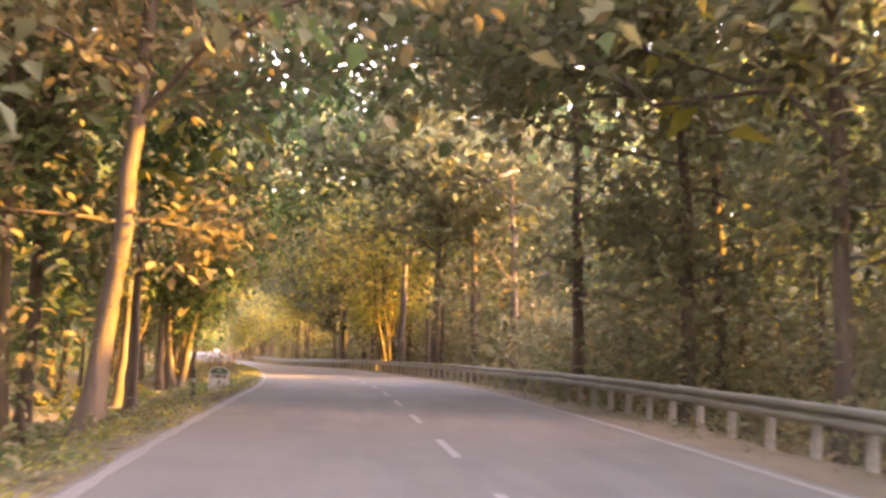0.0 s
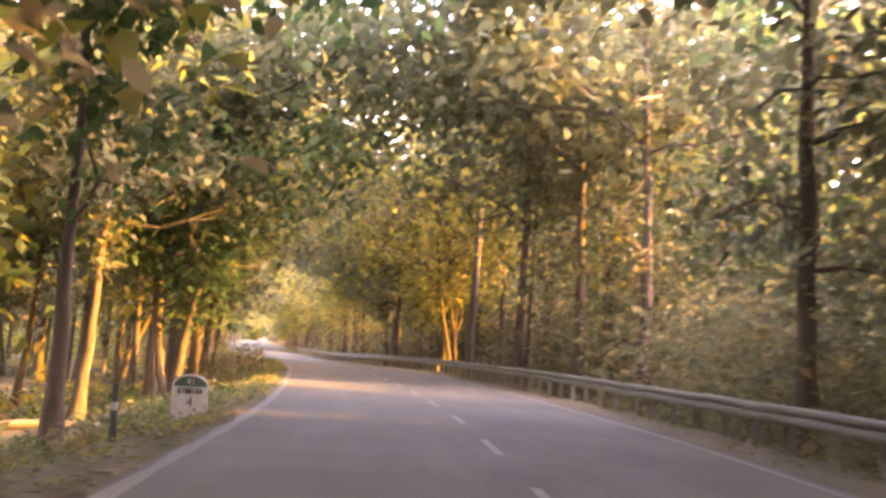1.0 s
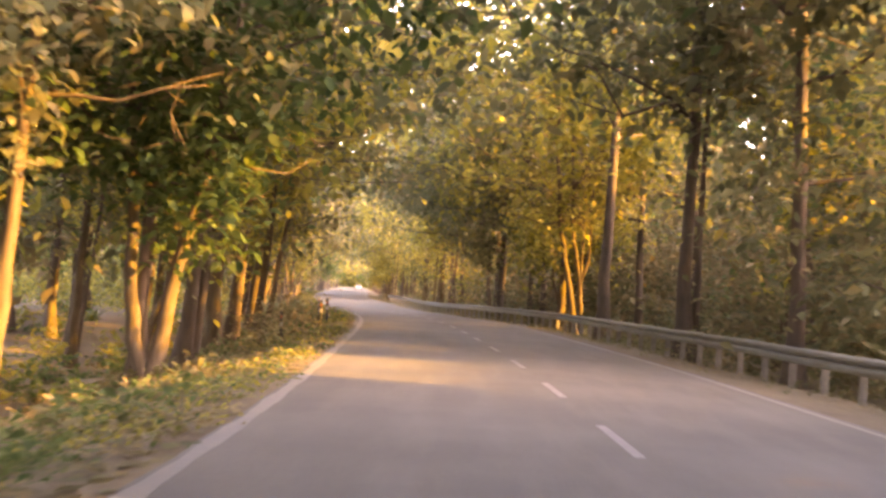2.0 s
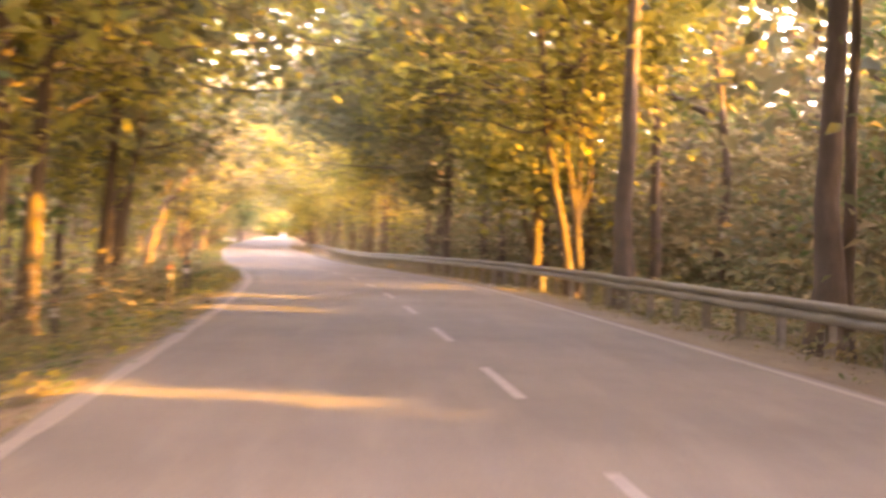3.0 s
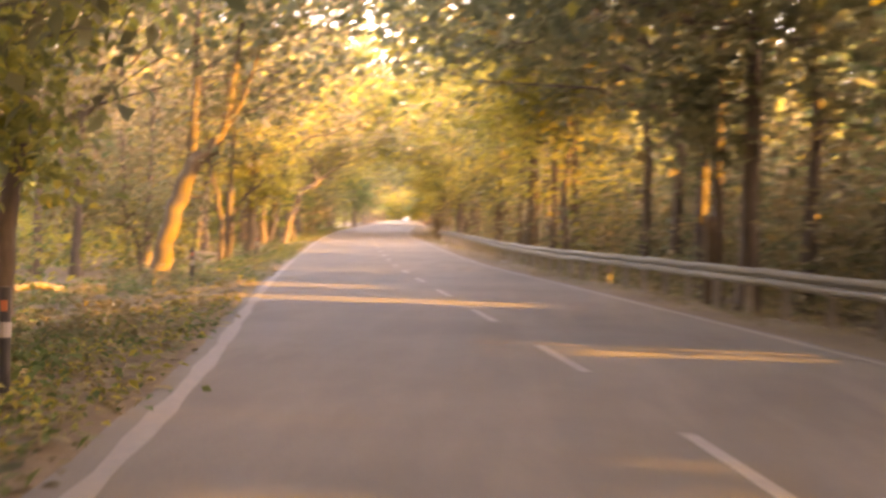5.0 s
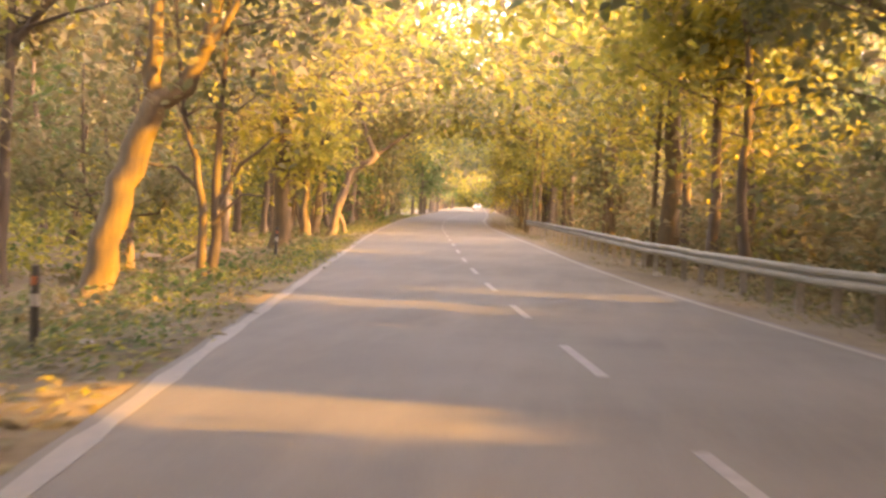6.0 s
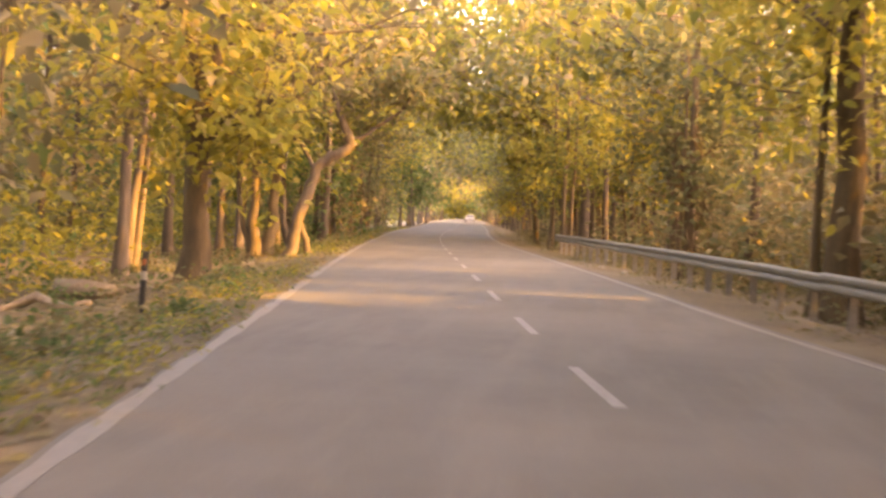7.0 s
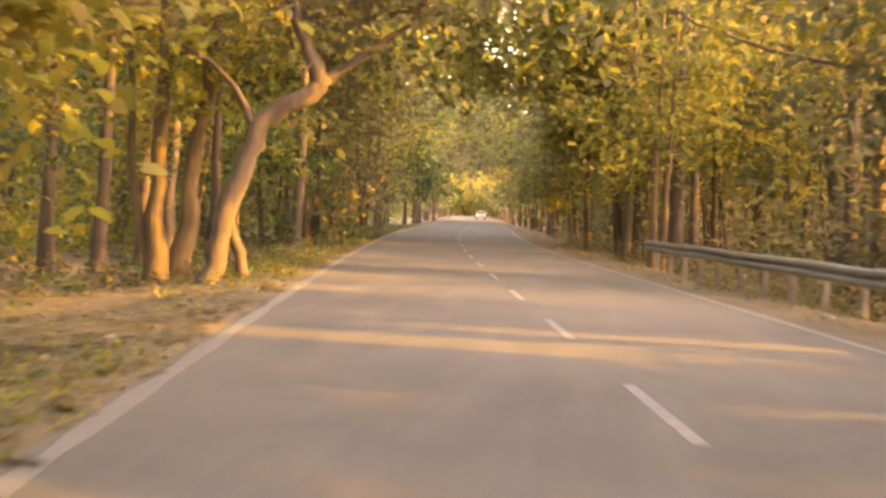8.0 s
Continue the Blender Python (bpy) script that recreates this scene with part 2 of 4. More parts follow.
def grow(rng, stems, low, crown_r, count, leaf, limbs=12, clump=0.6, sides=9, bare=False, over=0.0, twigs=3, rounded=False):
    """A tree from its stems [(points, foot radius, top radius)]: the wood, and the places of its leaves.
    over: how far the limbs on its +x side reach out over the road."""
    V, F, tips = [], [], []

    def add(pts, radii, sd, wob):
        v, f = tube(pts, radii, sd, wob, rng)
        k = len(V)
        V.extend(v)
        F.extend(tuple(i + k for i in q) for q in f)

    for pts, r0, r1 in stems:
        fine = []
        for a, b in zip(pts[:-1], pts[1:]):
            seg = bent(rng, a, b, 4, min(0.07, r0 * 0.2, 0.025 * math.dist(a, b)))
            fine += seg if not fine else seg[1:]
        n = len(fine)
        rad = [r0 + (r1 - r0) * (i / (n - 1)) ** 0.8 for i in range(n)]
        if fine[0][2] < 0.2:
            rad[0] *= 1.5
            rad[1] *= 1.08
        add(fine, rad, sides, 0.10)
        top = fine[-1][2]
        foot = max(low, fine[0][2])
        if top < foot + 0.5:
            continue
        for i in range(limbs):
            u = rng.uniform(0, 1) ** 0.9
            z = foot + (top - foot) * u
            j = min(range(n), key=lambda q: abs(fine[q][2] - z))
            p = np.array(fine[j], float)
            az = rng.uniform(0, 2 * np.pi)
            reach = crown_r * (1.0 - 0.55 * abs(u - 0.35)) * rng.uniform(0.55, 1.1)
            rise = rng.uniform(-0.12, 0.5)
            if math.cos(az) > 0.1 and z > 6.1:
                reach += over * math.cos(az) * rng.uniform(0.5, 1.1) * (1.0 + 0.35 * min(1.0, max(0.0, (z - 8) / 5)))
                rise = max(rise, 0.12)
            elif math.cos(az) > 0.1:
                reach = min(reach, 2.3 / math.cos(az))
            end = p + np.array([math.cos(az) * reach, math.sin(az) * reach, reach * rise])
            limb = bent(rng, p, end, 4, reach * 0.055)
            rr = min(rad[j] * 0.5, 0.02 + reach * 0.012)
            add(limb, [rr * (1 - 0.8 * q / 4) for q in range(5)], 5, 0.06)
            tips += [limb[1] * 0.4 + limb[2] * 0.6, limb[3], limb[4], limb[4]]
            for _ in range(twigs):
                st = limb[rng.integers(1, 5)]
                e2 = st + rng.normal(0, 0.5 + reach * 0.18, 3) + np.array([0, 0, -0.1])
                if e2[0] > 1.8:
                    e2[2] = max(e2[2], st[2] - 0.2)
                add(bent(rng, st, e2, 2, 0.05), [rr * 0.4, rr * 0.25, rr * 0.1], 4, 0.0)
                tips += [e2, e2]
        tips.append(fine[-1])
    if bare:
        return V, F, None, None
    tips = np.array(tips)
    c = tips[rng.integers(0, len(tips), count)]
    c = c[(c[:, 0] < 2.6) | (c[:, 2] > 6.3)]
    big = 1.0 + 0.55 * np.clip((c[:, 2] - 6) / 4, 0, 1)
    v, t = leaves(rng, c, leaf * big, clump * rng.uniform(0.5, 1.2, (len(c), 1)) * big[:, None], fine=rounded)
    return V, F, v, t


def tree_proto(seed, stems, low, crown_r, count, leaf, label, bark, leafmat, **kw):
    rng = np.random.default_rng(seed)
    V, F, lv, lt = grow(rng, stems, low, crown_r, count, leaf, **kw)
    root = new("tree")
    root.empty_display_size = 0.3
    tagged(root, label, "tree")
    link_mesh("trunk", V, F, bark, root, True)
    if lv is not None:
        cr = new("crown", tri_mesh("crown", lv, lt, [leafmat]))
        cr.parent = root
    return root


def plant(root, s, o, turn=0.0, size=1.0, sink=0.06):
    """Stands the thing itself (first call) at s, o by the road."""
    x, y, z = spot(s, o)
    turn += math.degrees(float(np.interp(s, FINE, _h))) + (180.0 if o > 0 else 0.0)
    root.matrix_basis = Matrix.Translation((x, y, z - sink)) @ Matrix.Rotation(radians(turn), 4, "Z") @ Matrix.Diagonal((size, size, size, 1))
    return root


def plant_copy(root, s, o, turn=0.0, size=1.0, group=""):
    x, y, z = spot(s, o)
    turn += math.degrees(float(np.interp(s, FINE, _h))) + (180.0 if o > 0 else 0.0)
    keep = root.scale.copy()
    root.scale = (1, 1, 1)
    ob = copy_thing(root, Matrix.Translation((x, y, z - 0.06)) @ Matrix.Rotation(radians(turn), 4, "Z") @ Matrix.Diagonal((size, size, size, 1)))
    root.scale = keep
    return tagged(ob, group=group)


# ---------------------------------------------------------------- ground
def build_ground():
    ss = np.concatenate([[-2500, -900, -350, -200], np.arange(-130, 300, 1.6), np.arange(300, 480, 6), [520, 700, 1200, 3000]])
    oo = np.concatenate([[-2500, -800, -250, -110, -70], np.arange(-60, -12, 3.0), np.arange(-12, -3.9, 0.55), [-3.89, -3.80, -3.4, 0, 3.1, 3.47, 3.62], np.arange(3.9, 12, 0.55), np.arange(12, 61, 3.0), [70, 110, 250, 800, 2500]])
    S, O = np.meshgrid(ss, oo, indexing="ij")
    x, y, z = along(S, O)
    z = z + np.where((O > -3.85) & (O < 3.55), -0.06, drop(S, O))
    nv = len(oo)
    verts = np.stack([x, y, z], -1).reshape(-1, 3)
    i, j = np.meshgrid(np.arange(len(ss) - 1), np.arange(nv - 1), indexing="ij")
    a = (i * nv + j).ravel()
    tris = np.concatenate([np.stack([a, a + 1, a + nv + 1], 1), np.stack([a, a + nv + 1, a + nv], 1)])
    me = tri_mesh("ground", verts, tris, [M_SOIL])
    me.polygons.foreach_set("use_smooth", [True] * len(me.polygons))
    tagged(new("ground", me), "brown forest soil with leaf litter beside the road", "ground", kind="structure")


def ribbon(name, s0, s1, o0, o1, z0, z1, mat, parent=None, step=1.5, wander=0.0, shift=lambda s: 0.0):
    """A slab along the road between two offsets."""
    n = max(2, int((s1 - s0) / step) + 1)
    verts, faces = [], []
    for i in range(n):
        s = s0 + (s1 - s0) * i / (n - 1)
        w = wander * (math.sin(s * 1.7 + o0) + 0.6 * math.sin(s * 4.1 + o1))
        xa, ya, za = along(s, o0 + w + shift(s))
        xb, yb, zb = along(s, o1 - w * 0.7 + shift(s))
        verts += [(xa, ya, za + z0), (xa, ya, za + z1), (xb, yb, zb + z1), (xb, yb, zb + z0)]
        if i:
            k = 4 * i
            faces += [(k - 3, k - 2, k + 2, k + 1), (k - 4, k - 3, k + 1, k), (k - 2, k - 1, k + 3, k + 2)]
    faces += [(0, 1, 2, 3), (4 * n - 1, 4 * n - 2, 4 * n - 3, 4 * n - 4)]
    return link_mesh(name, verts, faces, mat, parent)


build_ground()
road = ribbon("road", -130, 480, -3.86, 3.56, -0.12, 0.0, M_ASPHALT, None, 1.5, 0.02)
tagged(road, "grey dusty two-lane asphalt road through forest", "road", kind="structure")
ribbon("edge_line", -130, 480, -3.80, -3.64, -0.02, 0.004, M_EDGE, road, 0.6, 0.02, lambda s: float(np.interp(s, [0, 32, 50, 80], [0.0, 0.14, 0.06, 0.0])))
ribbon("edge_line", -130, 480, 3.30, 3.43, -0.02, 0.004, M_EDGE, road, 1.5, 0.008)
for k in range(-30, 45):
    s = 87.2 + 6.518 * k
    ribbon("centre_dash", s, s + 2.8, -0.055, 0.055, -0.02, 0.004, M_DASH, road, 1.4)


# ---------------------------------------------------------------- guard rail
def build_rail():
    rail = new("guard_rail")
    tagged(rail, "dusty galvanised steel W-beam guard rail on short posts", "guard rail")
    prof = [(0.000, 0.31), (0.012, 0.31), (0.075, 0.272), (0.083, 0.235), (0.075, 0.205), (0.012, 0.165), (0.006, 0.155), (0.012, 0.145), (0.075, 0.105), (0.083, 0.075), (0.075, 0.038), (0.012, 0.0), (0.0, 0.0)]
    rng = random.Random(5)
    s, k = -76.0, 0
    while s < 132:
        e = min(s + 4.12, 132.4)
        dz, do = rng.uniform(-0.016, 0.016), rng.uniform(-0.015, 0.015) - (0.004 if k % 2 else 0.0)
        n, verts, faces = 3, [], []
        for i in range(n + 1):
            q = s + (e - s) * i / n
            for side in (0, 1):
                for u, v in prof:
                    x, y, z = along(q, 5.25 + do - u + side * 0.006)
                    verts.append((float(x), float(y), float(z) + 0.415 + v + dz * (1 - 2 * i / n) + float(np.interp(q, [-40, -10, 20, 40, 90, 125], [-0.055, -0.04, -0.035, 0.0, 0.0, 0.03]))))
        m = len(prof)
        for i in range(n):
            for side in (0, 1):
                a, b = (2 * i + side) * m, (2 * i + 2 + side) * m
                for j in range(m - 1):
                    f = (a + j, a + j + 1, b + j + 1, b + j)
                    faces.append(f if side == 0 else f[::-1])
        link_mesh("beam", verts, faces, M_STEEL, rail)
        s, k = s + 4.0, k + 1
    # rounded end piece
    bm = bmesh.new()
    for a in range(7):
        th = math.pi * a / 6
        x, y, z = along(132.4 + 0.16 * math.sin(th), 5.25 - 0.04 + 0.16 - 0.16 * math.cos(th))
        for zz in (0.42, 0.72):
            bm.verts.new((float(x), float(y), float(z) + zz))
    bm.verts.ensure_lookup_table()
    for a in range(6):
        bm.faces.new((bm.verts[2 * a], bm.verts[2 * a + 2], bm.verts[2 * a + 3], bm.verts[2 * a + 1]))
    bmesh.ops.solidify(bm, geom=list(bm.faces), thickness=0.006)
    part("end_piece", bm, M_STEEL, rail)
    # one channel post, shared by all
    bm = bmesh.new()
    box(bm, (0, 0, -0.06), (0.014, 0.17, 1.28), bevel=0.003)
    box(bm, (0.055, 0.078, -0.06), (0.11, 0.014, 1.28), bevel=0.003)
    box(bm, (0.055, -0.078, -0.06), (0.11, 0.014, 1.28), bevel=0.003)
    me = bpy.data.meshes.new("post")
    bm.to_mesh(me)
    bm.free()
    me.materials.append(M_POST)
    bm = bmesh.new()
    box(bm, (0, 0, 0), (0.12, 0.15, 0.25), bevel=0.006)
    sp = bpy.data.meshes.new("spacer_block")
    bm.to_mesh(sp)
    bm.free()
    sp.materials.append(M_POST)
    q = -75.0
    while q < 132.3:
        x, y, z = along(q, 5.44)
        h = float(np.interp(q, FINE, _h))
        turn = Matrix.Rotation(h + math.pi + rng.uniform(-0.05, 0.05), 4, "Z")
        po = new("post", me)
        po.parent = rail
        po.matrix_basis = Matrix.Translation((float(x), float(y), float(z) + rng.uniform(-0.02, 0.02))) @ Matrix.Rotation(rng.uniform(-0.03, 0.03), 4, "X") @ turn
        x, y, z = along(q, 5.315)
        so = new("spacer_block", sp)
        so.parent = rail
        so.matrix_basis = Matrix.Translation((float(x), float(y), float(z) + 0.515)) @ turn
        q += 2.0


build_rail()

# ---------------------------------------------------------------- trees seen well
BROWN, PALE = M_BARK, M_BARK_PALE


def hero(seed, s, o, stems, low, crown_r, count, leaf, label, bark=BROWN, leafmat=M_LEAF, over=4.4, rounded=True, **kw):
    return plant(tree_proto(seed, stems, low, crown_r, count, leaf, label, bark, leafmat, over=over, rounded=rounded, **kw), s, o)


TALL = "tall forest tree with rough brown bark and olive leaves"
# left of the road
hero(11, -41, -5.9, [([(0, 0, 0), (0.5, 0, 4), (0.75, 0.2, 8), (0.6, 0.4, 14)], 0.24, 0.08)], 3.2, 4.0, 5600, 0.25, "leaning tree with a grey-brown trunk beside the verge", BROWN, M_LEAF_DRY)
hero(12, -18, -8.3, [([(0, 0, 0), (0.1, 0, 5), (0.2, 0.3, 14)], 0.22, 0.07)], 2.9, 4.3, 5040, 0.31, "tall forest tree with dense dark green leaves", BROWN, M_LEAF_G)
hero(13, -3, -10.4, [([(0, 0, 0), (0.3, 0, 3.2), (0.5, 0.1, 6.5), (0.6, 0.3, 13)], 0.24, 0.08)], 5.6, 3.6, 3360, 0.31, "sunlit tree with a pale leaning trunk", PALE, over=0.5)
hero(14, 0, -7.8, [([(0, 0, 0), (-0.45, 0, 2.0), (-0.6, 0.2, 5), (-0.9, 0.2, 9)], 0.2, 0.08), ([(0.1, 0, 0), (0.5, 0.1, 2.6), (0.95, 0.2, 4.6), (1.6, 0.4, 9)], 0.22, 0.07), ([(0.75, 0.15, 3.6), (1.5, 0.1, 4.1), (2.3, -0.1, 4.3)], 0.08, 0.03)], 4.2, 3.8, 5880, 0.31, "forked tree with two leaning trunks near the milestone", BROWN, M_LEAF_G)
hero(15, 18, -13.6, [([(0, 0, 0), (0.2, 0, 5), (0.3, 0, 13)], 0.2, 0.07)], 2.7, 3.6, 3639, 0.32, TALL, PALE)
hero(16, 8, -14.5, [([(0, 0, 0), (0.5, 0, 4.5), (0.8, 0, 12)], 0.18, 0.06)], 2.7, 3.6, 3360, 0.32, "slender sunlit tree with a pale trunk", PALE)
hero(17, 22, -9.3, [([(0, 0, 0), (0.25, 0, 5), (0.3, 0.2, 15)], 0.38, 0.14), ([(0.75, 0.6, 0), (0.95, 0.6, 4), (1.7, 0.6, 15)], 0.33, 0.10)], 5.5, 4.3, 5040, 0.31, "pair of massive trunks growing from one foot", PALE, M_LEAF_Y, over=6.5)
hero(18, 31, -13.3, [([(0, 0, 0), (1.9, 0, 4.4), (2.6, 0.1, 7.5), (3.0, 0.1, 11)], 0.22, 0.07), ([(0.05, 0, 0), (0.35, 0.2, 3), (0.55, 0.3, 7)], 0.10, 0.05)], 4.7, 2.9, 2520, 0.32, "sunlit tree leaning steeply towards the road", PALE)
hero(19, 40, -8.8, [([(0, 0, 0), (0.3, 0, 5), (0.4, 0.1, 15)], 0.33, 0.12)], 4.7, 4.0, 4760, 0.31, "tall straight tree with a pale grey trunk", PALE, M_LEAF_Y, over=6.5)
hero(20, 59, -9.6, [([(0, 0, 0), (0.3, 0, 3), (0.9, 0.2, 8), (1.2, 0.3, 14)], 0.30, 0.10)], 3.2, 4.3, 5040, 0.31, TALL, BROWN, M_LEAF_Y)
hero(21, 80, -8.95, [([(0, 0, 0), (0.5, 0, 2.0), (1.0, 0, 3.6), (1.5, 0, 4.9)], 0.40, 0.30), ([(1.35, 0, 4.6), (1.4, 0, 6.2), (1.45, 0.1, 9), (1.6, 0.2, 14)], 0.24, 0.08), ([(1.4, 0, 4.7), (2.1, 0, 5.1), (2.6, 0, 6.1), (2.9, 0.1, 8.2), (3.3, 0.1, 12)], 0.29, 0.09), ([(2.5, 0, 5.9), (3.2, 0.0, 7.0), (3.9, 0.0, 9.2)], 0.12, 0.05)], 11.3, 3.6, 3400, 0.31, "large forked tree with a thick sunlit trunk by the verge", PALE)
hero(22, 81, -6.5, [([(0, 0, 0), (-0.05, 0, 2), (-0.5, 0, 4), (-0.9, 0, 8)], 0.13, 0.04), ([(0.22, 0.1, 0), (0.25, 0.1, 2.4), (0.3, 0.2, 4.2), (0.5, 0.2, 8)], 0.15, 0.04), ([(0.25, 0.1, 1.8), (0.8, 0.1, 2.9), (1.6, 0.1, 3.6)], 0.07, 0.03), ([(0.0, 0.1, 2.1), (-0.7, 0.2, 2.8), (-1.5, 0.2, 2.9), (-2.2, 0.2, 3.5)], 0.06, 0.02), ([(0.2, 0, 1.5), (0.9, -0.2, 2.2), (1.6, -0.1, 2.2)], 0.05, 0.02)], 3.6, 2.2, 1700, 0.29, "small dark two-stemmed tree on the leafy bank")
hero(23, 92, -11.2, [([(0, 0, 0), (-0.3, 0, 1.6), (-0.9, 0, 3.2), (-1.0, 0, 7)], 0.13, 0.04), ([(-0.2, 0, 1.3), (0.7, 0.1, 2.2), (1.5, 0, 2.3), (2.0, 0, 3.2)], 0.07, 0.02), ([(-0.5, 0, 2.2), (-1.5, 0.2, 2.5), (-2.3, 0, 3.3)], 0.06, 0.02)], 2.7, 2.9, 2800, 0.30, "thin crooked tree in the undergrowth")
hero(24, 105, -7.2, [([(0, 0, 0), (0.05, 0, 4), (0.1, 0.1, 5.0)], 0.36, 0.28), ([(0.1, 0.1, 4.8), (-0.6, 0.1, 8), (-0.8, 0.2, 13)], 0.18, 0.05), ([(0.1, 0.1, 4.8), (0.8, 0, 7.5), (1.0, 0.2, 13)], 0.2, 0.06), ([(0.2, 0.0, 3.7), (1.0, -0.5, 4.1), (1.9, -1.0, 4.6), (2.4, -1.4, 5.2)], 0.09, 0.03)], 3.9, 4.0, 5880, 0.34, "stout tree with a thick furrowed trunk and sunlit leaves", PALE, M_LEAF_Y)
hero(25, 123, -7.7, [([(0, 0, 0), (-0.05, 0, 3), (0.0, 0, 12)], 0.27, 0.10), ([(0.42, 0.2, 0), (0.75, 0.1, 3), (1.2, 0.1, 6), (1.4, 0.2, 12)], 0.27, 0.10), ([(-0.1, 0, 0), (-0.7, 0.2, 2.6), (-0.9, 0.3, 7)], 0.15, 0.06)], 5.4, 3.8, 5600, 0.31, "clump of several grey trunks growing together", PALE, M_LEAF_Y)
hero(26, 120.5, -6.1, [([(0, 0, -0.1), (0.14, 0, 0.8), (0.3, 0, 1.55), (0.68, 0, 2.6), (0.96, 0.1, 3.45), (1.45, 0.1, 3.85), (2.05, 0.1, 4.12), (2.3, 0.2, 4.5)], 0.25, 0.19), ([(2.25, 0.15, 4.25), (1.88, 0.2, 5.2), (1.4, 0.3, 6.3), (1.0, 0.4, 9.5)], 0.2, 0.07), ([(2.3, 0.2, 4.45), (3.25, 0.2, 5.1), (4.1, 0.3, 5.7), (5.0, 0.4, 7.2)], 0.1, 0.04), ([(0.85, 0.05, 3.3), (0.4, 0.1, 4.2), (-0.17, 0.1, 4.75), (-0.95, 0.2, 5.15)], 0.09, 0.04), ([(0.75, 0.1, -0.1), (0.6, 0.1, 0.7), (0.3, 0.0, 1.5)], 0.14, 0.11)], 5.6, 3.4, 3639, 0.31, "crooked tree arching over the road edge with a sunlit bend", BROWN)
hero(27, 127, -6.6, [([(0, 0, 0), (-0.4, 0, 1.4), (-0.35, 0, 5), (0, 0, 11)], 0.2, 0.06)], 4.6, 3.4, 3639, 0.31, TALL, BROWN, M_LEAF_Y)
hero(28, 132, -12.8, [([(0, 0, 0), (0.1, 0, 6), (0.2, 0, 15)], 0.24, 0.08)], 6.0, 3.4, 3639, 0.31, TALL)
hero(29, 142, -6.4, [([(0, 0, 0), (0.2, 0, 4), (0.3, 0, 14)], 0.26, 0.08)], 2.7, 4.3, 5040, 0.31, "dark straight tree with fresh green leaves close to the road", BROWN, M_LEAF_G)
# right of the road, behind the guard rail
hero(41, 11.8, 6.4, [([(0, 0, 0), (-0.05, 0, 5), (-0.1, 0, 15)], 0.27, 0.12), ([(-0.5, -0.3, 0), (-0.5, -0.3, 5), (-0.6, -0.3, 13)], 0.13, 0.05)], 7.4, 3.8, 4760, 0.32, "thick dark trunk standing close behind the rail")
hero(42, 24.5, 6.2, [([(0, 0, 0), (0, 0, 6), (-0.1, 0, 16)], 0.30, 0.12)], 8.2, 4.0, 4760, 0.32, "tall dark trunk close behind the rail", BROWN, M_LEAF_Y, over=6.5)
hero(43, 29, 6.0, [([(-0.1, 0, 0), (0, 0, 1.4), (0.1, 0, 2.5), (0.45, 0, 4.2), (0.7, -0.1, 9)], 0.14, 0.06), ([(0.08, 0, 2.2), (-0.28, 0, 3.4), (-0.35, -0.1, 7)], 0.09, 0.04), ([(0.08, 0, 2.4), (0.02, -0.05, 3.8), (0, -0.1, 8)], 0.08, 0.04), ([(0.25, 0.35, 0), (0.45, 0.4, 1.4), (0.75, 0.45, 2.9), (1.2, 0.5, 5.0), (1.6, 0.5, 11)], 0.18, 0.07)], 4.6, 2.9, 2200, 0.31, "slender forked tree with sunlit limbs and a dark leaning stem", PALE, M_LEAF_Y)
hero(44, 41.5, 7.6, [([(0, 0, 0), (0, 0, 2.4), (-0.1, 0, 14)], 0.3, 0.1), ([(0.15, 0, 1.8), (0.5, -0.1, 3.2), (0.7, -0.1, 6)], 0.1, 0.04)], 3.7, 3.8, 4480, 0.32, "tree with a swollen pale trunk behind the rail", PALE, M_LEAF_Y, over=6.5)
hero(45, 59.5, 7.5, [([(0, 0, 0), (-0.05, 0, 5), (0, 0, 15)], 0.26, 0.1)], 3.7, 3.8, 4480, 0.32, TALL)
hero(46, 61, 7.0, [([(0, 0, 0), (-0.03, 0, 1.2), (0, 0, 2.3)], 0.17, 0.13)], 1, 0.3, 10, 0.1, "broken-off pale tree stump taller than the guard rail", PALE, M_LEAF, limbs=0, bare=True)
hero(47, 66, 8.6, [([(0, 0, 0), (-0.05, 0, 5), (-0.1, 0, 14)], 0.22, 0.08)], 10.2, 2.3, 2000, 0.32, TALL, BROWN, M_LEAF_Y, over=0.5)
hero(48, 88, 8.3, [([(0, 0, 0), (0.3, 0, 3), (0.1, 0, 6), (0.8, 0, 12)], 0.2, 0.07)], 2.7, 3.8, 4480, 0.32, "tree with a dark sinuous trunk behind the rail", BROWN, M_LEAF_Y)
hero(49, 93, 8.3, [([(0, 0, 0), (-0.05, 0, 6), (-0.1, 0, 15)], 0.22, 0.09)], 3.7, 3.6, 3919, 0.32, TALL, BROWN, M_LEAF_Y)
hero(50, 100, 8.2, [([(0, 0, 0), (-0.05, 0, 7), (0, 0, 18)], 0.40, 0.2), ([(0.65, -0.1, 0), (0.55, -0.1, 3.6), (0.35, -0.1, 9)], 0.13, 0.06)], 5.2, 3.8, 4200, 0.32, "massive straight trunk with sunlit edge and a thin stem beside it", PALE, M_LEAF_Y)
creeper_tree = hero(51, 118, 8.5, [([(0, 0, 0), (-0.05, 0, 6), (-0.1, 0, 15)], 0.2, 0.08), ([(0.35, 0, 0), (0.3, 0, 3), (0.2, 0, 8)], 0.12, 0.05)], 2.7, 2.9, 4200, 0.31, "slim pale tree hung with tangled creepers", PALE, M_LEAF)
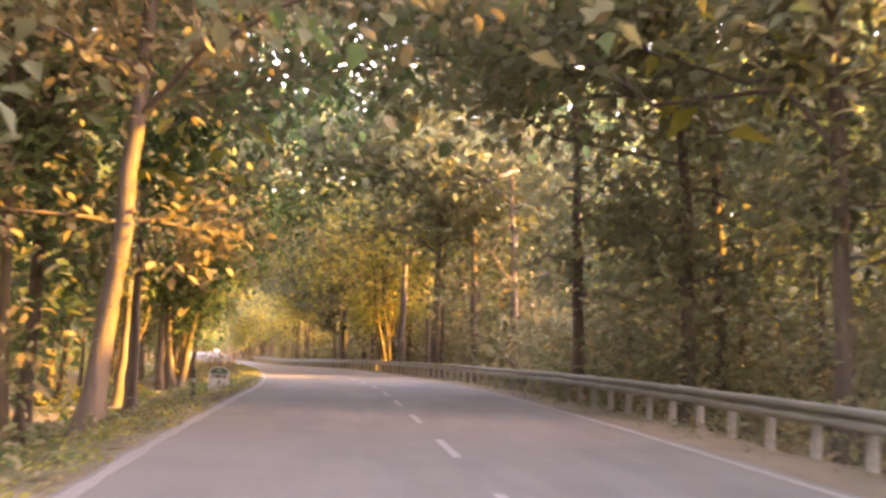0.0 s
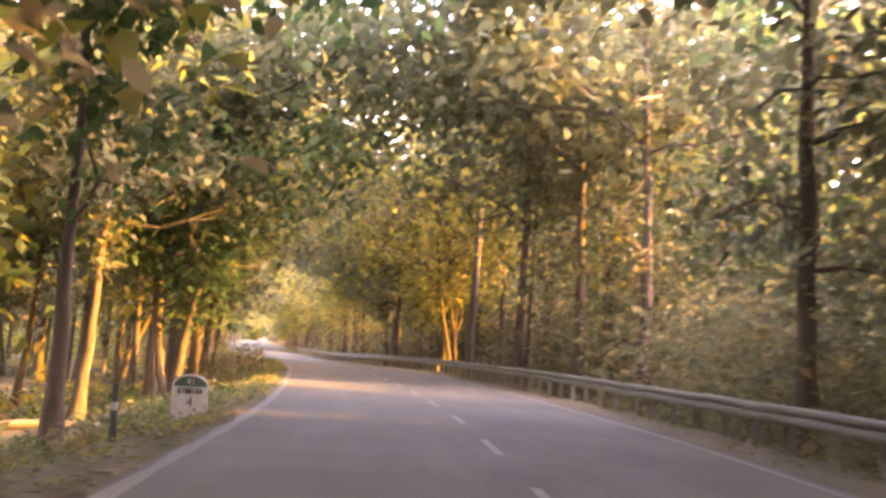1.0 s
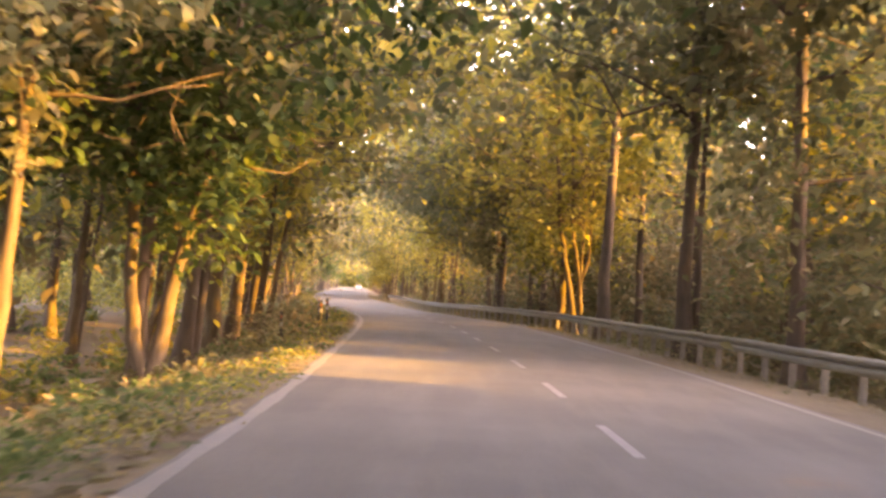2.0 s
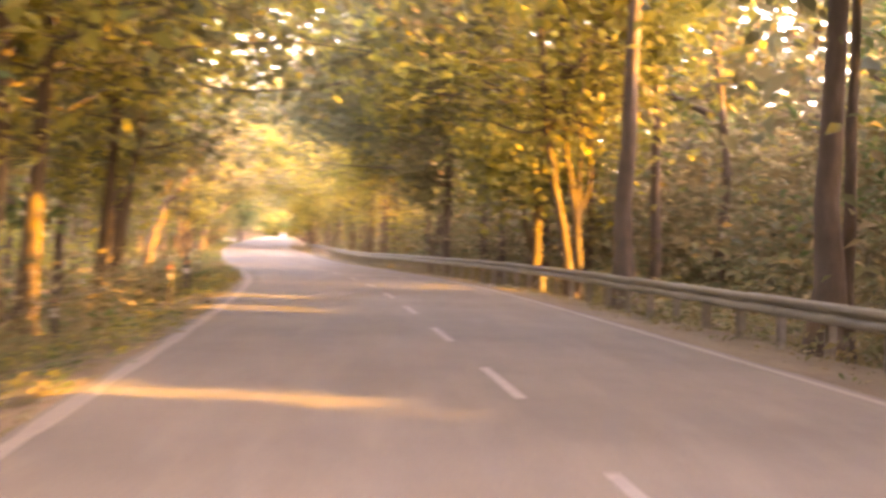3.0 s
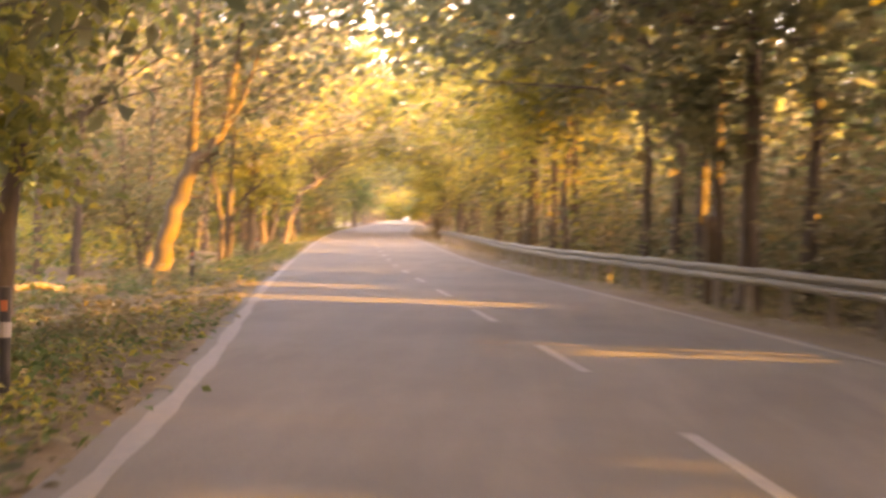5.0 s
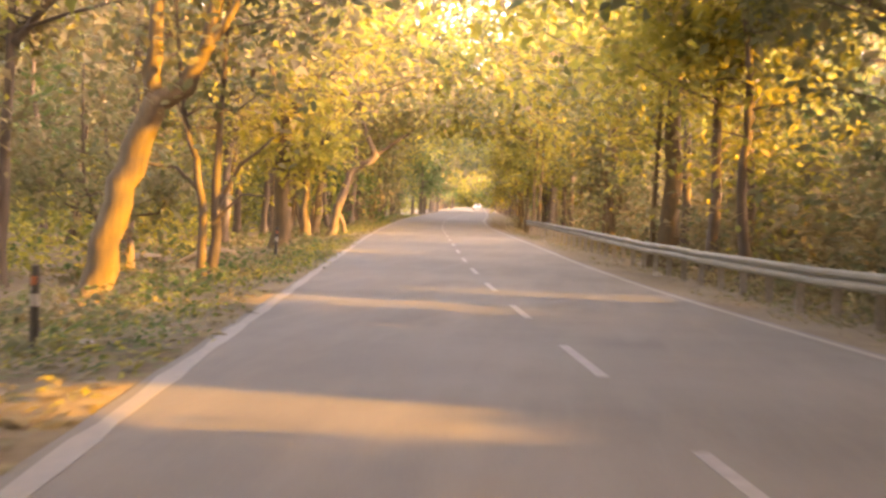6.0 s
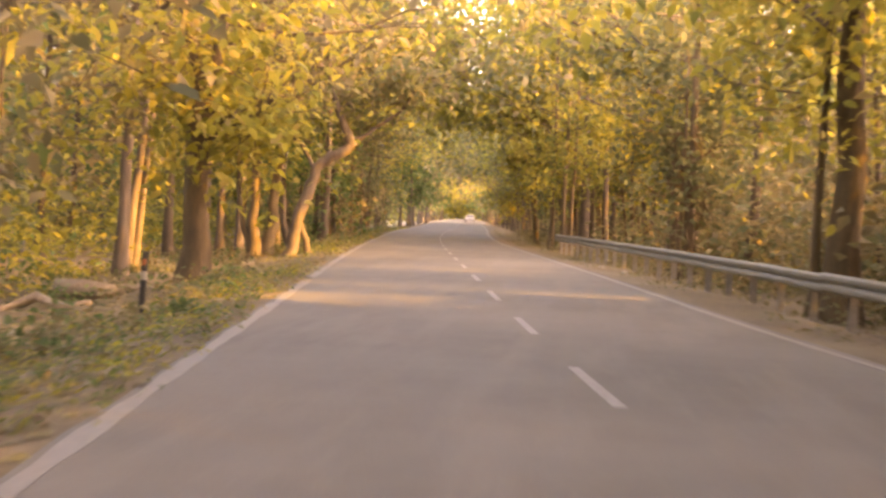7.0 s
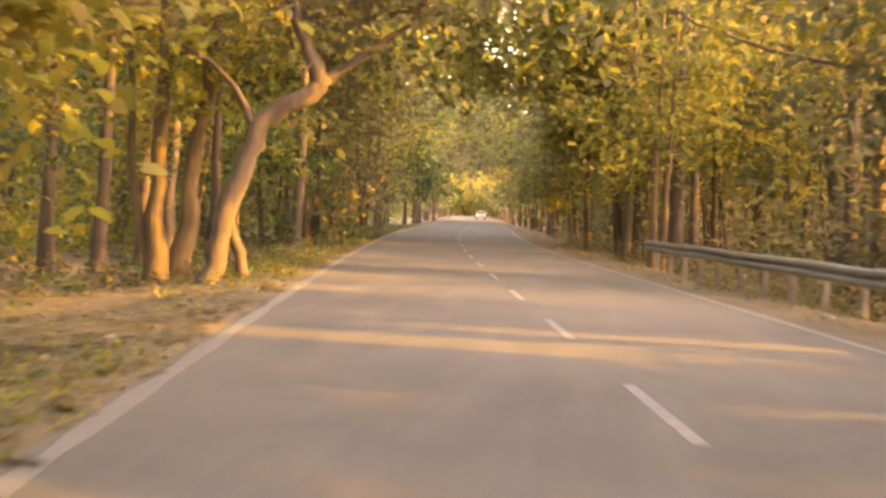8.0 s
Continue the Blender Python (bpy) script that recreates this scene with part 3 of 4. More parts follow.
hero(52, 122.5, 8.9, [([(0, 0, 0), (0, 0, 3), (0.05, 0, 4.0)], 0.2, 0.15), ([(0.05, 0, 3.2), (0.7, 0, 3.2), (1.1, 0, 3.6)], 0.07, 0.03), ([(0, 0, 3.8), (-0.2, 0, 5), (0, 0, 7)], 0.08, 0.03)], 3.4, 1.2, 200, 0.22, "sunlit broken trunk with one crooked side branch", PALE, M_LEAF_Y, limbs=2)
hero(53, 138.5, 7.3, [([(0, 0, 0), (0, 0, 6), (-0.1, 0, 15)], 0.27, 0.1)], 4.2, 3.6, 3919, 0.32, TALL)
hero(54, 139.5, 5.7, [([(0, 0, 0), (-0.1, 0, 6), (0, 0, 14)], 0.15, 0.06)], 3.2, 3.1, 3360, 0.31, "slim pale tree beside the road edge", PALE, M_LEAF_Y)
hero(55, 134.5, 5.8, [([(0, 0, 0), (-0.1, 0, 6), (-0.1, 0, 13)], 0.13, 0.05), ([(-0.3, 0, 0), (-0.5, 0, 5), (-0.6, 0, 12)], 0.12, 0.05)], 3.2, 3.1, 3360, 0.31, "two slim pale stems beside the road edge", PALE, M_LEAF_Y)
hero(56, 156, 6.2, [([(0, 0, 0), (0.15, 0, 3), (0.1, 0, 12)], 0.17, 0.06)], 2.7, 3.4, 3639, 0.31, TALL, PALE, M_LEAF_Y)


def creepers(root, seed, n, z0, z1):
    """Thin woody creepers looped round a trunk and hanging from it."""
    rng = np.random.default_rng(seed)
    V, F = [], []
    for i in range(n):
        z, a = rng.uniform(z0, z1), rng.uniform(0, 2 * math.pi)
        pts = []
        for k in range(9):
            r = 0.22 + 0.75 * math.sin(math.pi * k / 8) * rng.uniform(0.5, 1.1)
            a += rng.normal(0.25, 0.35)
            pts.append((math.cos(a) * r, math.sin(a) * r, max(0.1, z - k * rng.uniform(0.12, 0.34))))
        v, f = tube(pts, [0.03 - 0.0022 * k for k in range(9)], 4)
        F += [tuple(j + len(V) for j in q) for q in f]
        V += v
    tagged(link_mesh("creeper", V, F, M_BARK_PALE, root, True), "tangle of pale hanging creeper stems")


creepers(creeper_tree, 8, 22, 1.8, 6.5)
# tall crowns that close over the road at the start
for i, (s, o, h) in enumerate(((-40, 8.6, 17), (-26.5, 10.2, 18), (-31, 7.9, 16), (-21, 7.0, 18), (-4.5, 7.8, 19), (3, 7.2, 19), (5, -9.0, 19), (-30, -9.5, 17))):
    hero(60 + i, s, o, [([(0, 0, 0), (0.1, 0.05 * i, 5), (0.3, 0.1, 10), (0.8, 0.1, h)], 0.24, 0.08), ([(0.3, 0.1, 9.0), (2.4, 0.5 - 0.3 * i, 11.2), (5.4, 0.8 - 0.5 * i, 13), (8.0, 0.3, 14.4)], 0.09, 0.03)], 3.0, 4.2, 6400, 0.34, "tall dark tree reaching high over the road", over=7.0, limbs=17)

for i, (s, o, h) in enumerate(((33, 9.6, 17), (48, 9.8, 18), (50, -11.2, 18), (88, -13.5, 18), (97, -11.8, 18), (131, -11, 17), (146, 9.4, 17), (92, 9.2, 17), (104, 9.6, 18), (112, -10.6, 17), (138, -10.4, 16), (66, -15.5, 18), (87, -15.0, 18), (57, 9.9, 18), (71, 9.6, 18), (80, 9.9, 18), (44, 10.4, 19), (30, -12.2, 19), (63, 10.2, 20), (75, 9.8, 20), (118, 10.8, 19), (37.5, 13.4, 18))):
    hero(70 + i, s, o, [([(0, 0, 0), (0.1, 0.05 * i, 5), (0.3, 0.1, 10), (0.9, 0.1, h)], 0.22, 0.08), ([(0.3, 0.1, 7.2), (2.8, 0.6 - 0.4 * i, 10), (6.0, 0.8 - 0.5 * i, 12.2), (9.0, 0.3, 13.5)], 0.13, 0.04)], 5.2, 4.2, 5600, 0.34, "tall tree with %s leaves reaching over the road" % ("golden-green", "dry olive-brown", "dark olive")[(i in (3, 4, 9)) + 2 * (i > 12)], BROWN, M_LEAF if i > 12 else M_LEAF_DRY if i in (3, 4, 9) else M_LEAF_Y, over=8.0, rounded=False)


# ---------------------------------------------------------------- the rest of the forest
def kinds_of_tree():
    out = []
    for i in range(9):
        rng = np.random.default_rng(100 + i)
        h = rng.uniform(14, 19)
        lean = rng.normal(0, 0.5, 4)
        r = rng.uniform(0.12, 0.26)
        stems = [([(0, 0, 0), (lean[0] * 0.5, lean[1] * 0.5, h * 0.3), (lean[0], lean[1], h * 0.6), (lean[0] + lean[2], lean[1] + lean[3], h)], r, r * 0.3)]
        if i % 3 == 2:
            stems.append(([(0.3, 0.1, 0), (0.6 + lean[1] * 0.4, 0.2, h * 0.3), (1.0, lean[0], h * 0.75)], r * 0.7, r * 0.25))
        mat = (M_LEAF, M_LEAF_G, M_LEAF_Y, M_LEAF_G, M_LEAF_DRY, M_LEAF, M_LEAF_G, M_LEAF_DRY, M_LEAF_Y)[i]
        lab = "tall roadside tree with a %s trunk and %s foliage" % (("brown", "pale")[i % 2], {M_LEAF: "olive-green", M_LEAF_G: "fresh green", M_LEAF_Y: "yellow-green", M_LEAF_DRY: "dry brown"}[mat])
        out.append((stems, rng.uniform(2.6, 3.6), rng.uniform(3.6, 4.6), lab, (BROWN, PALE)[i % 2], mat))
    return out


KINDS = kinds_of_tree()
NEAR = [tree_proto(200 + i, st, low, cr, 3000, 0.34, lab, bk, mt, limbs=17, over=5.2) for i, (st, low, cr, lab, bk, mt) in enumerate(KINDS)]
TAKEN = [(o.location.x, o.location.y) for o in bpy.data.objects if o.parent is None and o.name.startswith("tree") and o not in NEAR]
rnd = random.Random(42)
used = set()


# gaps in the forest through which the low sun reaches the road: a place that each one leads to, its half width, and the heights that it lights there
GAPS = [(-4.4, -41.0, 0.1, 1.8, 2.6), (-4.1, -41.0, 0.1, 3.2, 4.4), (-10.4, -3.3, 0.8, -2.0, 4.0), (-7.2, 0.4, 0.3, 1.2, 3.0), (-14.3, 8.6, 0.5, -1.0, 3.0), (-17.0, 79.0, 0.4, 0.0, 2.0), (-16.0, 79.0, 0.4, 4.6, 6.2), (-18.6, 119.9, -0.12, 1.3, 3.1), (-19.2, 120.0, -0.2, 0.2, 0.4), (3.3, 29.2, -0.36, 1.3, 4.0), (3.6, 42.5, -0.33, 1.0, 1.35), ]
GAPS += [(float(along(s, o)[0]), float(along(s, o)[1]), w, za, zb) for s, o, w, za, zb in ((31.0, -12.4, 0.4, 0.6, 4.6), (30.8, 5.3, -0.3, 0.0, 0.3), (-6.4, -9.8, -0.1, -1.7, -0.9))]


# thin places high in the leaves that let streaks of sun onto the road: along it, from and to across it, half width, share of leaves missing
STREAKS = [(-23.4, -4.2, -2.2, 0.0, 1.0), (2.2, -2.6, -1.2, -0.1, 1.0), (16.0, -3.9, 1.0, 0.0, 1.0), (20.5, -3.8, 4.5, 0.0, 1.0), (50.0, -7.6, 3.4, 0.1, 1.0), (54.0, -7.4, -4.4, 0.3, 1.0), (38.5, -9.5, -6.0, 0.5, 1.0), (44.0, -9.0, -6.4, 0.3, 1.0), (73.0, -7.2, -4.4, 0.25, 1.0), (52.3, -1.0, 2.4, 0.0, 1.0), (57.8, -3.0, 2.8, 0.1, 1.0), (69.6, -3.0, 2.2, -0.06, 1.0), (73.2, 1.4, 2.4, -0.1, 1.0), (91.6, -3.8, 2.4, 0.12, 1.0), (92.8, -3.9, 2.4, 0.15, 1.0), (95.8, 1.8, 2.4, -0.12, 1.0), (97.6, -3.2, -2.0, -0.05, 1.0), (106.0, -1.8, -1.2, -0.12, 1.0), (106.7, 1.5, 2.0, -0.12, 1.0), (113.9, -4.0, 2.6, 0.15, 1.0), (115.3, -8.0, 2.6, 0.15, 1.0), (116.7, -9.0, 2.6, 0.2, 1.0), (118.6, -3.4, 2.4, 0.0, 1.0), (124.5, 0.5, 3.8, 0.1, 1.0), (151.0, -7.5, -4.2, 0.6, 1.0), (131.0, -3.8, 3.0, 0.2, 1.0), (146.0, -3.8, 3.5, 0.3, 1.0)]
# stretches where the leaves above are thin, so that the sun dapples the crowns and the woods behind: s, o, half width, heights, share missing
THIN = [(105.0, -7.2, 3.2, 3.6, 9.0, 0.8), (142.0, -6.5, 4.5, 2.6, 9.5, 0.85), (131.0, 7.0, 2.5, 4.5, 9.5, 0.8), (112.0, -20.0, 38.0, 2.8, 10.0, 0.76), (125.0, 8.0, 34.0, 6.5, 14.0, 0.45), (54.0, 8.0, 20.0, 5.0, 12.0, 0.36)]


def beams():
    """All sunbeams as x, y, half width, heights at that place, share of the leaves that is missing."""
    rise = math.tan(radians(SUN_ELEV))
    out = [(gx, gy, w + 0.45, za - 0.4, zb + 0.4, 1.0) for gx, gy, w, za, zb in GAPS]
    for s, o0, o1, w, share in STREAKS:
        slant = math.tan(float(np.interp(s, FINE, _h)) - radians(SUN_AZ))
        x, y, z = along(s + (o1 - o0) / 2 * slant, o0)
        out.append((float(x), float(y), w + 0.12, float(z) - 0.08, float(z) + 0.08 + (o1 - o0) * rise, share))
    for s, o, w, za, zb, share in THIN:
        x, y, z = along(s, o)
        out.append((float(x), float(y), w, za, zb, share))
    return out


BEAMS = beams()


def in_streak(x, y, clear):
    """Whether a trunk here would stand in one of the streaks."""
    ca, sa = math.cos(radians(SUN_AZ)), math.sin(radians(SUN_AZ))
    for gx, gy, w, za, zb, share in BEAMS[len(GAPS):len(GAPS) + len(STREAKS)]:
        ahead, aside = (x - gx) * ca + (y - gy) * sa, -(x - gx) * sa + (y - gy) * ca
        if 6.0 < ahead < 70.0 and abs(aside) < w + clear:
            return True
    return False


def in_gap(x, y, margin):
    ca, sa = math.cos(radians(SUN_AZ)), math.sin(radians(SUN_AZ))
    hit = np.zeros(np.shape(x), bool)
    for gx, gy, w, za, zb in GAPS:
        ahead, aside = (x - gx) * ca + (y - gy) * sa, -(x - gx) * sa + (y - gy) * ca
        hit |= (ahead > 1.5) & (ahead < 62.0) & (np.abs(aside) < w + margin)
    return hit


def in_beam(c, reach=0.1):
    """Which leaf places lie in the slanting sunbeams, or so near that a leaf of that reach would touch them."""
    z, t = c[:, 2], math.tan(radians(SUN_ELEV))
    ca, sa = math.cos(radians(SUN_AZ)), math.sin(radians(SUN_AZ))
    hit, luck = np.zeros(len(c), bool), np.random.default_rng(len(c)).uniform(0, 1, len(c))
    for gx, gy, w, za, zb, share in BEAMS:
        ahead, aside = (c[:, 0] - gx) * ca + (c[:, 1] - gy) * sa, -(c[:, 0] - gx) * sa + (c[:, 1] - gy) * ca
        wide = np.clip(ahead, 0, 60) * 0.006 + (reach if share == 1.0 else 0.0)
        hit |= (ahead > 1.5) & (np.abs(aside) < w + wide) & (z > ahead * t + za - wide) & (z < ahead * t + zb + wide) & (luck < share)
    return hit


def open_crown(crown):
    """Takes the leaves out of a crown that would stand in a sunbeam."""
    old = crown.data
    v, t = np.empty(len(old.vertices) * 3, np.float32), np.empty(len(old.polygons) * 3, np.int32)
    old.vertices.foreach_get("co", v)
    old.loops.foreach_get("vertex_index", t)
    v, t = v.reshape(-1, 3), t.reshape(-1, 3)
    m = np.array(crown.parent.matrix_basis)
    per = 6 if len(v) * 4 == len(t) * 6 else 4
    leaf = v.reshape(-1, per, 3).mean(1) @ m[:3, :3].T + m[:3, 3]
    keep = ~in_beam(leaf, 0.26)[t[:, 0] // per]
    if not keep.all():
        crown.data = tri_mesh("crown", v, t[keep], [old.materials[0]])
        if not old.users:
            bpy.data.meshes.remove(old)


for ob in list(bpy.data.objects):
    if ob.name.startswith("crown") and ob.parent not in NEAR:
        open_crown(ob)


def free_spot(s, o, gap, clear=0.25):
    x, y, z = spot(s, o)
    if any((x - a) ** 2 + (y - b) ** 2 < gap * gap for a, b in TAKEN):
        return False
    TAKEN.append((x, y))
    return not in_gap(x, y, 2.2 if abs(o) < 14 else 0.3) and not in_streak(x, y, clear)


def try_plant(s, o, gap, size, group):
    if not free_spot(s, o, gap):
        return
    # yellower kinds on these stretches put sunlight on the crowns into leaf colour
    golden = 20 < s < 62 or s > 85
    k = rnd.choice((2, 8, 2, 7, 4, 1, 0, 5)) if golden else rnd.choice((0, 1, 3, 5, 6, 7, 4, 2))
    if NEAR[k].name in used:
        plant_copy(NEAR[k], s, o, rnd.uniform(-50, 50), size, group)
    else:
        used.add(NEAR[k].name)
        tagged(plant(NEAR[k], s, o, rnd.uniform(-50, 50), size), group=group)


# rows close to the road
for i in range(520):
    side = rnd.choice((-1, 1))
    s = rnd.uniform(-72, 235)
    near = 6.3 if s > 135 else 7.6
    o = side * rnd.uniform(near, 14)
    if (60 < s < 146 and -10.5 < o < 0) or (5 < s < 70 and 0 < o < 9.3):
        continue
    if -14 < s < -6 and -13 < o < -8:
        o -= 5.5
    try_plant(s, o, 4.9, rnd.uniform(0.9, 1.15) * (1.25 if side < 0 and s < 50 else 1.05), "trees along the road")


def forest():
    """The trees deep in the forest and along the far road, as one."""
    rng = np.random.default_rng(77)
    woods = []
    for i, (st, low, cr, lab, bk, mt) in enumerate(KINDS):
        V, F, lv, lt = grow(np.random.default_rng(300 + i), st, low, cr, 600, 0.78, limbs=10, clump=1.0, sides=4, over=6.0, twigs=0)
        tr = [t for f in F for t in ((f[0], f[1], f[2]), (f[0], f[2], f[3])) if len(f) == 4]
        woods.append((np.array([tuple(v) for v in V]), np.array(tr), lv, lt, (M_LEAF, M_LEAF_Y, M_LEAF_DRY, M_LEAF_G).index(mt)))
    spots = []
    for i in range(420):
        s, o = rnd.uniform(232, 475), rnd.choice((-1, 1)) * rnd.uniform(5.6, 12)
        if free_spot(s, o, 5.2):
            spots.append((s, o))
    for i in range(1150):
        side = rnd.choice((-1, 1))
        s, o = rnd.uniform(-78, 270), side * rnd.uniform(13, 44)
        if side < 0 and s > 70 and o < -17 and rnd.random() < 0.6:
            continue
        if side > 0 and 72 < s < 150 and o > 19 and rnd.random() < 0.32:
            continue
        if side > 0 and 84 < s < 130 and o < 25 and rnd.random() < 0.45:
            continue
        if free_spot(s, o, 3.7 if (38 < s < 82 and o > 17) or (s < 38 and o > 0) else 4.6, 0.6 if s > 100 else 0.25):
            spots.append((s, o))
    vs, ts, ms, base = [], [], [], 0
    for s, o in spots:
        wv, wt, lv, lt, mi = woods[rnd.randrange(len(woods))]
        x, y, z = spot(s, o)
        a = float(np.interp(s, FINE, _h)) + (math.pi if o > 0 else 0.0) + rnd.uniform(-0.9, 0.9)
        k = rnd.uniform(0.8, 1.2) * (1.3 if 38 < s < 82 and o > 17 else 1.0)
        R = np.array([[math.cos(a), -math.sin(a), 0], [math.sin(a), math.cos(a), 0], [0, 0, 1]]) * k
        for v, t, m in ((wv, wt, 4), (lv, lt, mi)):
            v = v @ R.T + np.array([x, y, z - 0.08])
            if m == 4:
                mid = v[t].mean(1)
                t = t[~(in_beam(mid, 0.25) & (np.hypot(mid[:, 0] - x, mid[:, 1] - y) > 0.9))]
            else:
                t = t[~in_beam(v.reshape(-1, 4, 3).mean(1), 0.6)[t[:, 0] // 4]]
            vs.append(v)
            ts.append(t + base)
            ms.append(np.full(len(t), m))
            base += len(v)
    me = tri_mesh("deep_forest", np.concatenate(vs), np.concatenate(ts), [M_LEAF, M_LEAF_Y, M_LEAF_DRY, M_LEAF_G, M_BARK], np.concatenate(ms))
    tagged(new("deep_forest", me), "dense forest of tall trees behind the roadside rows", "forest", kind="stuff")


forest()
for kind in NEAR:
    if kind.name not in used:
        plant(kind, rnd.uniform(150, 200), rnd.uniform(-16, -12))
for ob in list(bpy.data.objects):
    if ob.name.startswith("crown") and ob.parent.get("group") == "trees along the road":
        open_crown(ob)

# last crowns that close the roof of leaves far down the road
for i, (s, o) in enumerate(((126.5, 9.6), (139.5, -11.6), (153, 9.4), (161, 9.2), (149, -9.8), (168, -9.4))):
    late = hero(90 + i, s, o, [([(0, 0, 0), (0.1, 0.1, 5), (0.3, 0.1, 10), (0.9, 0.1, 17)], 0.21, 0.08), ([(0.3, 0.1, 7.2), (2.8, 0.4, 9.6), (6.0, 0.2, 11.4), (9.2, 0.3, 12.6)], 0.13, 0.04)], 5.4, 4.2, 4000, 0.34, "tall tree with golden-green leaves reaching over the road", BROWN, M_LEAF_Y, over=8.0, rounded=False)
    open_crown(next(c for c in late.children if c.name.startswith("crown")))


# ---------------------------------------------------------------- undergrowth, litter, far woods
def stuff(name, label, cat, mesh):
    return tagged(new(name, mesh), label, cat, kind="stuff")


def places(rng, n, s0, s1, o0, o1):
    s, o = rng.uniform(s0, s1, n), rng.uniform(o0, o1, n)
    x, y, z = along(s, o)
    return np.stack([x, y, z + drop(s, o)], 1), s, o


def undergrowth(name, label, seed, o0, o1, clumps, per, height, leaf, mats, spread=0.35, s0=-70, s1=200, bare=-0.6):
    """Leafy plants in patches, with bare places between."""
    rng = np.random.default_rng(seed)
    c, s, o = places(rng, clumps, s0, s1, o0, o1)
    keep = np.sin(s * 0.35 + o * 0.5) + np.sin(s * 0.13 - o * 0.4 + 1) + rng.normal(0, 0.6, clumps) > bare
    keep &= ~((s > -25) & (s < -19.8) & (o > -6.2) & (o < 0))
    keep &= ~((s > 105) & (s < 121) & (o > -8.5) & (o < 0) & (rng.uniform(0, 1, clumps) < 0.72))
    c, s, o = c[keep], s[keep], o[keep]
    clumps = len(s)
    hh = height * rng.uniform(0.3, 1.0, clumps) * np.where((o < -9) & (s < 60), 0.5, 1.0)
    idx = np.repeat(np.arange(clumps), per)
    n = len(idx)
    p = c[idx].copy()
    u = rng.uniform(0.05, 1, n)
    p[:, 2] += u * hh[idx]
    w = (0.25 + 0.5 * hh[idx]) * np.sqrt(1 - (u - 0.4) ** 2) * spread * 1.6
    p[:, 0] += rng.normal(0, 1, n) * w
    p[:, 1] += rng.normal(0, 1, n) * w
    if o0 > 5:
        beam = in_beam(p, 1.3 * leaf)
        p, idx, n = p[~beam], idx[~beam], int((~beam).sum())
    v, t = leaves(rng, p, leaf, 0.05, 0.1)
    k = rng.integers(0, len(mats), clumps)[idx]
    return stuff(name, label, "undergrowth", tri_mesh(name, v, t, mats, np.repeat(k, 2)))


undergrowth("undergrowth", "low olive-green leafy plants covering the roadside bank", 1, -14, -5.0, 1700, 30, 0.55, 0.19, [M_LEAF, M_LEAF_DRY, M_LEAF_G])
undergrowth("undergrowth", "leafy shrubs between the forest trunks", 2, -42, -11, 950, 42, 2.4, 0.32, [M_LEAF_G, M_LEAF_Y])
# yellow-green leaf colour carries the sunlight deep in the left woods
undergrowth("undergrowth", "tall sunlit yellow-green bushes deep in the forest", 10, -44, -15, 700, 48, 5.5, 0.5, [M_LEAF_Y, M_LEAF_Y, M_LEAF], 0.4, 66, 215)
undergrowth("undergrowth", "low plants and creepers behind the rail", 3, 5.9, 12, 1600, 26, 1.1, 0.18, [M_LEAF, M_LEAF, M_LEAF_DRY])
undergrowth("undergrowth", "thicket of tall dark shrubs behind the guard rail", 11, 12.5, 32, 1150, 40, 5.6, 0.46, [M_LEAF, M_LEAF, M_LEAF_DRY], 0.42, -75, 75)
undergrowth("undergrowth", "dense dark saplings close behind the guard rail", 14, 7.2, 13.5, 460, 44, 4.6, 0.3, [M_LEAF, M_LEAF, M_LEAF_DRY], 0.38, -62, 20)
# saplings added to keep a patch of sun off the road
undergrowth("undergrowth", "tall leafy saplings added behind the guard rail for shade", 15, 11.5, 19, 75, 50, 8.0, 0.4, [M_LEAF, M_LEAF_Y], 0.36, -17, 2)
# this thicket is added to block stray sun between the streaks
undergrowth("undergrowth", "leafy thicket behind the first trunks", 16, 10.2, 14.6, 420, 64, 6.6, 0.42, [M_LEAF, M_LEAF_DRY, M_LEAF_DRY], 0.34, 36, 126, -9)
undergrowth("undergrowth", "tall dark woods behind the thicket", 17, 44, 62, 620, 34, 19.0, 1.0, [M_LEAF, M_LEAF, M_LEAF_Y], 0.22, 55, 190, -9)
# here too the sunlight far back is put into yellow-green leaves
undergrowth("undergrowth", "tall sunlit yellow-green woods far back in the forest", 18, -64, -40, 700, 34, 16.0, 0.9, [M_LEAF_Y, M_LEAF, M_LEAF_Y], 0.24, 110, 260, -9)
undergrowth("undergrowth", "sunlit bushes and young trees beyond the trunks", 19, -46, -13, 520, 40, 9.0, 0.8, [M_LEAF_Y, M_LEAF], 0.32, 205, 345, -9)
undergrowth("undergrowth", "tall dark leafy growth behind the guard rail", 20, 8.0, 11.5, 130, 64, 13.0, 0.38, [M_LEAF, M_LEAF_DRY, M_LEAF], 0.15, -28, 12, -9)
undergrowth("undergrowth", "tall dark leafy growth among the trunks", 21, 13.5, 20, 170, 64, 15.0, 0.5, [M_LEAF_DRY, M_LEAF_DRY, M_LEAF], 0.17, 12, 66, -9)
# added tall, to hold the low sun off the trees nearer the road
undergrowth("undergrowth", "tall dark woods added behind the guard rail for shade", 22, 27, 44, 520, 36, 28.0, 1.0, [M_LEAF], 0.2, -75, 14, -9)
undergrowth("undergrowth", "tall dark woods behind the trunks", 23, 23, 33, 300, 46, 20.0, 0.7, [M_LEAF, M_LEAF_DRY], 0.2, 30, 78, -9)
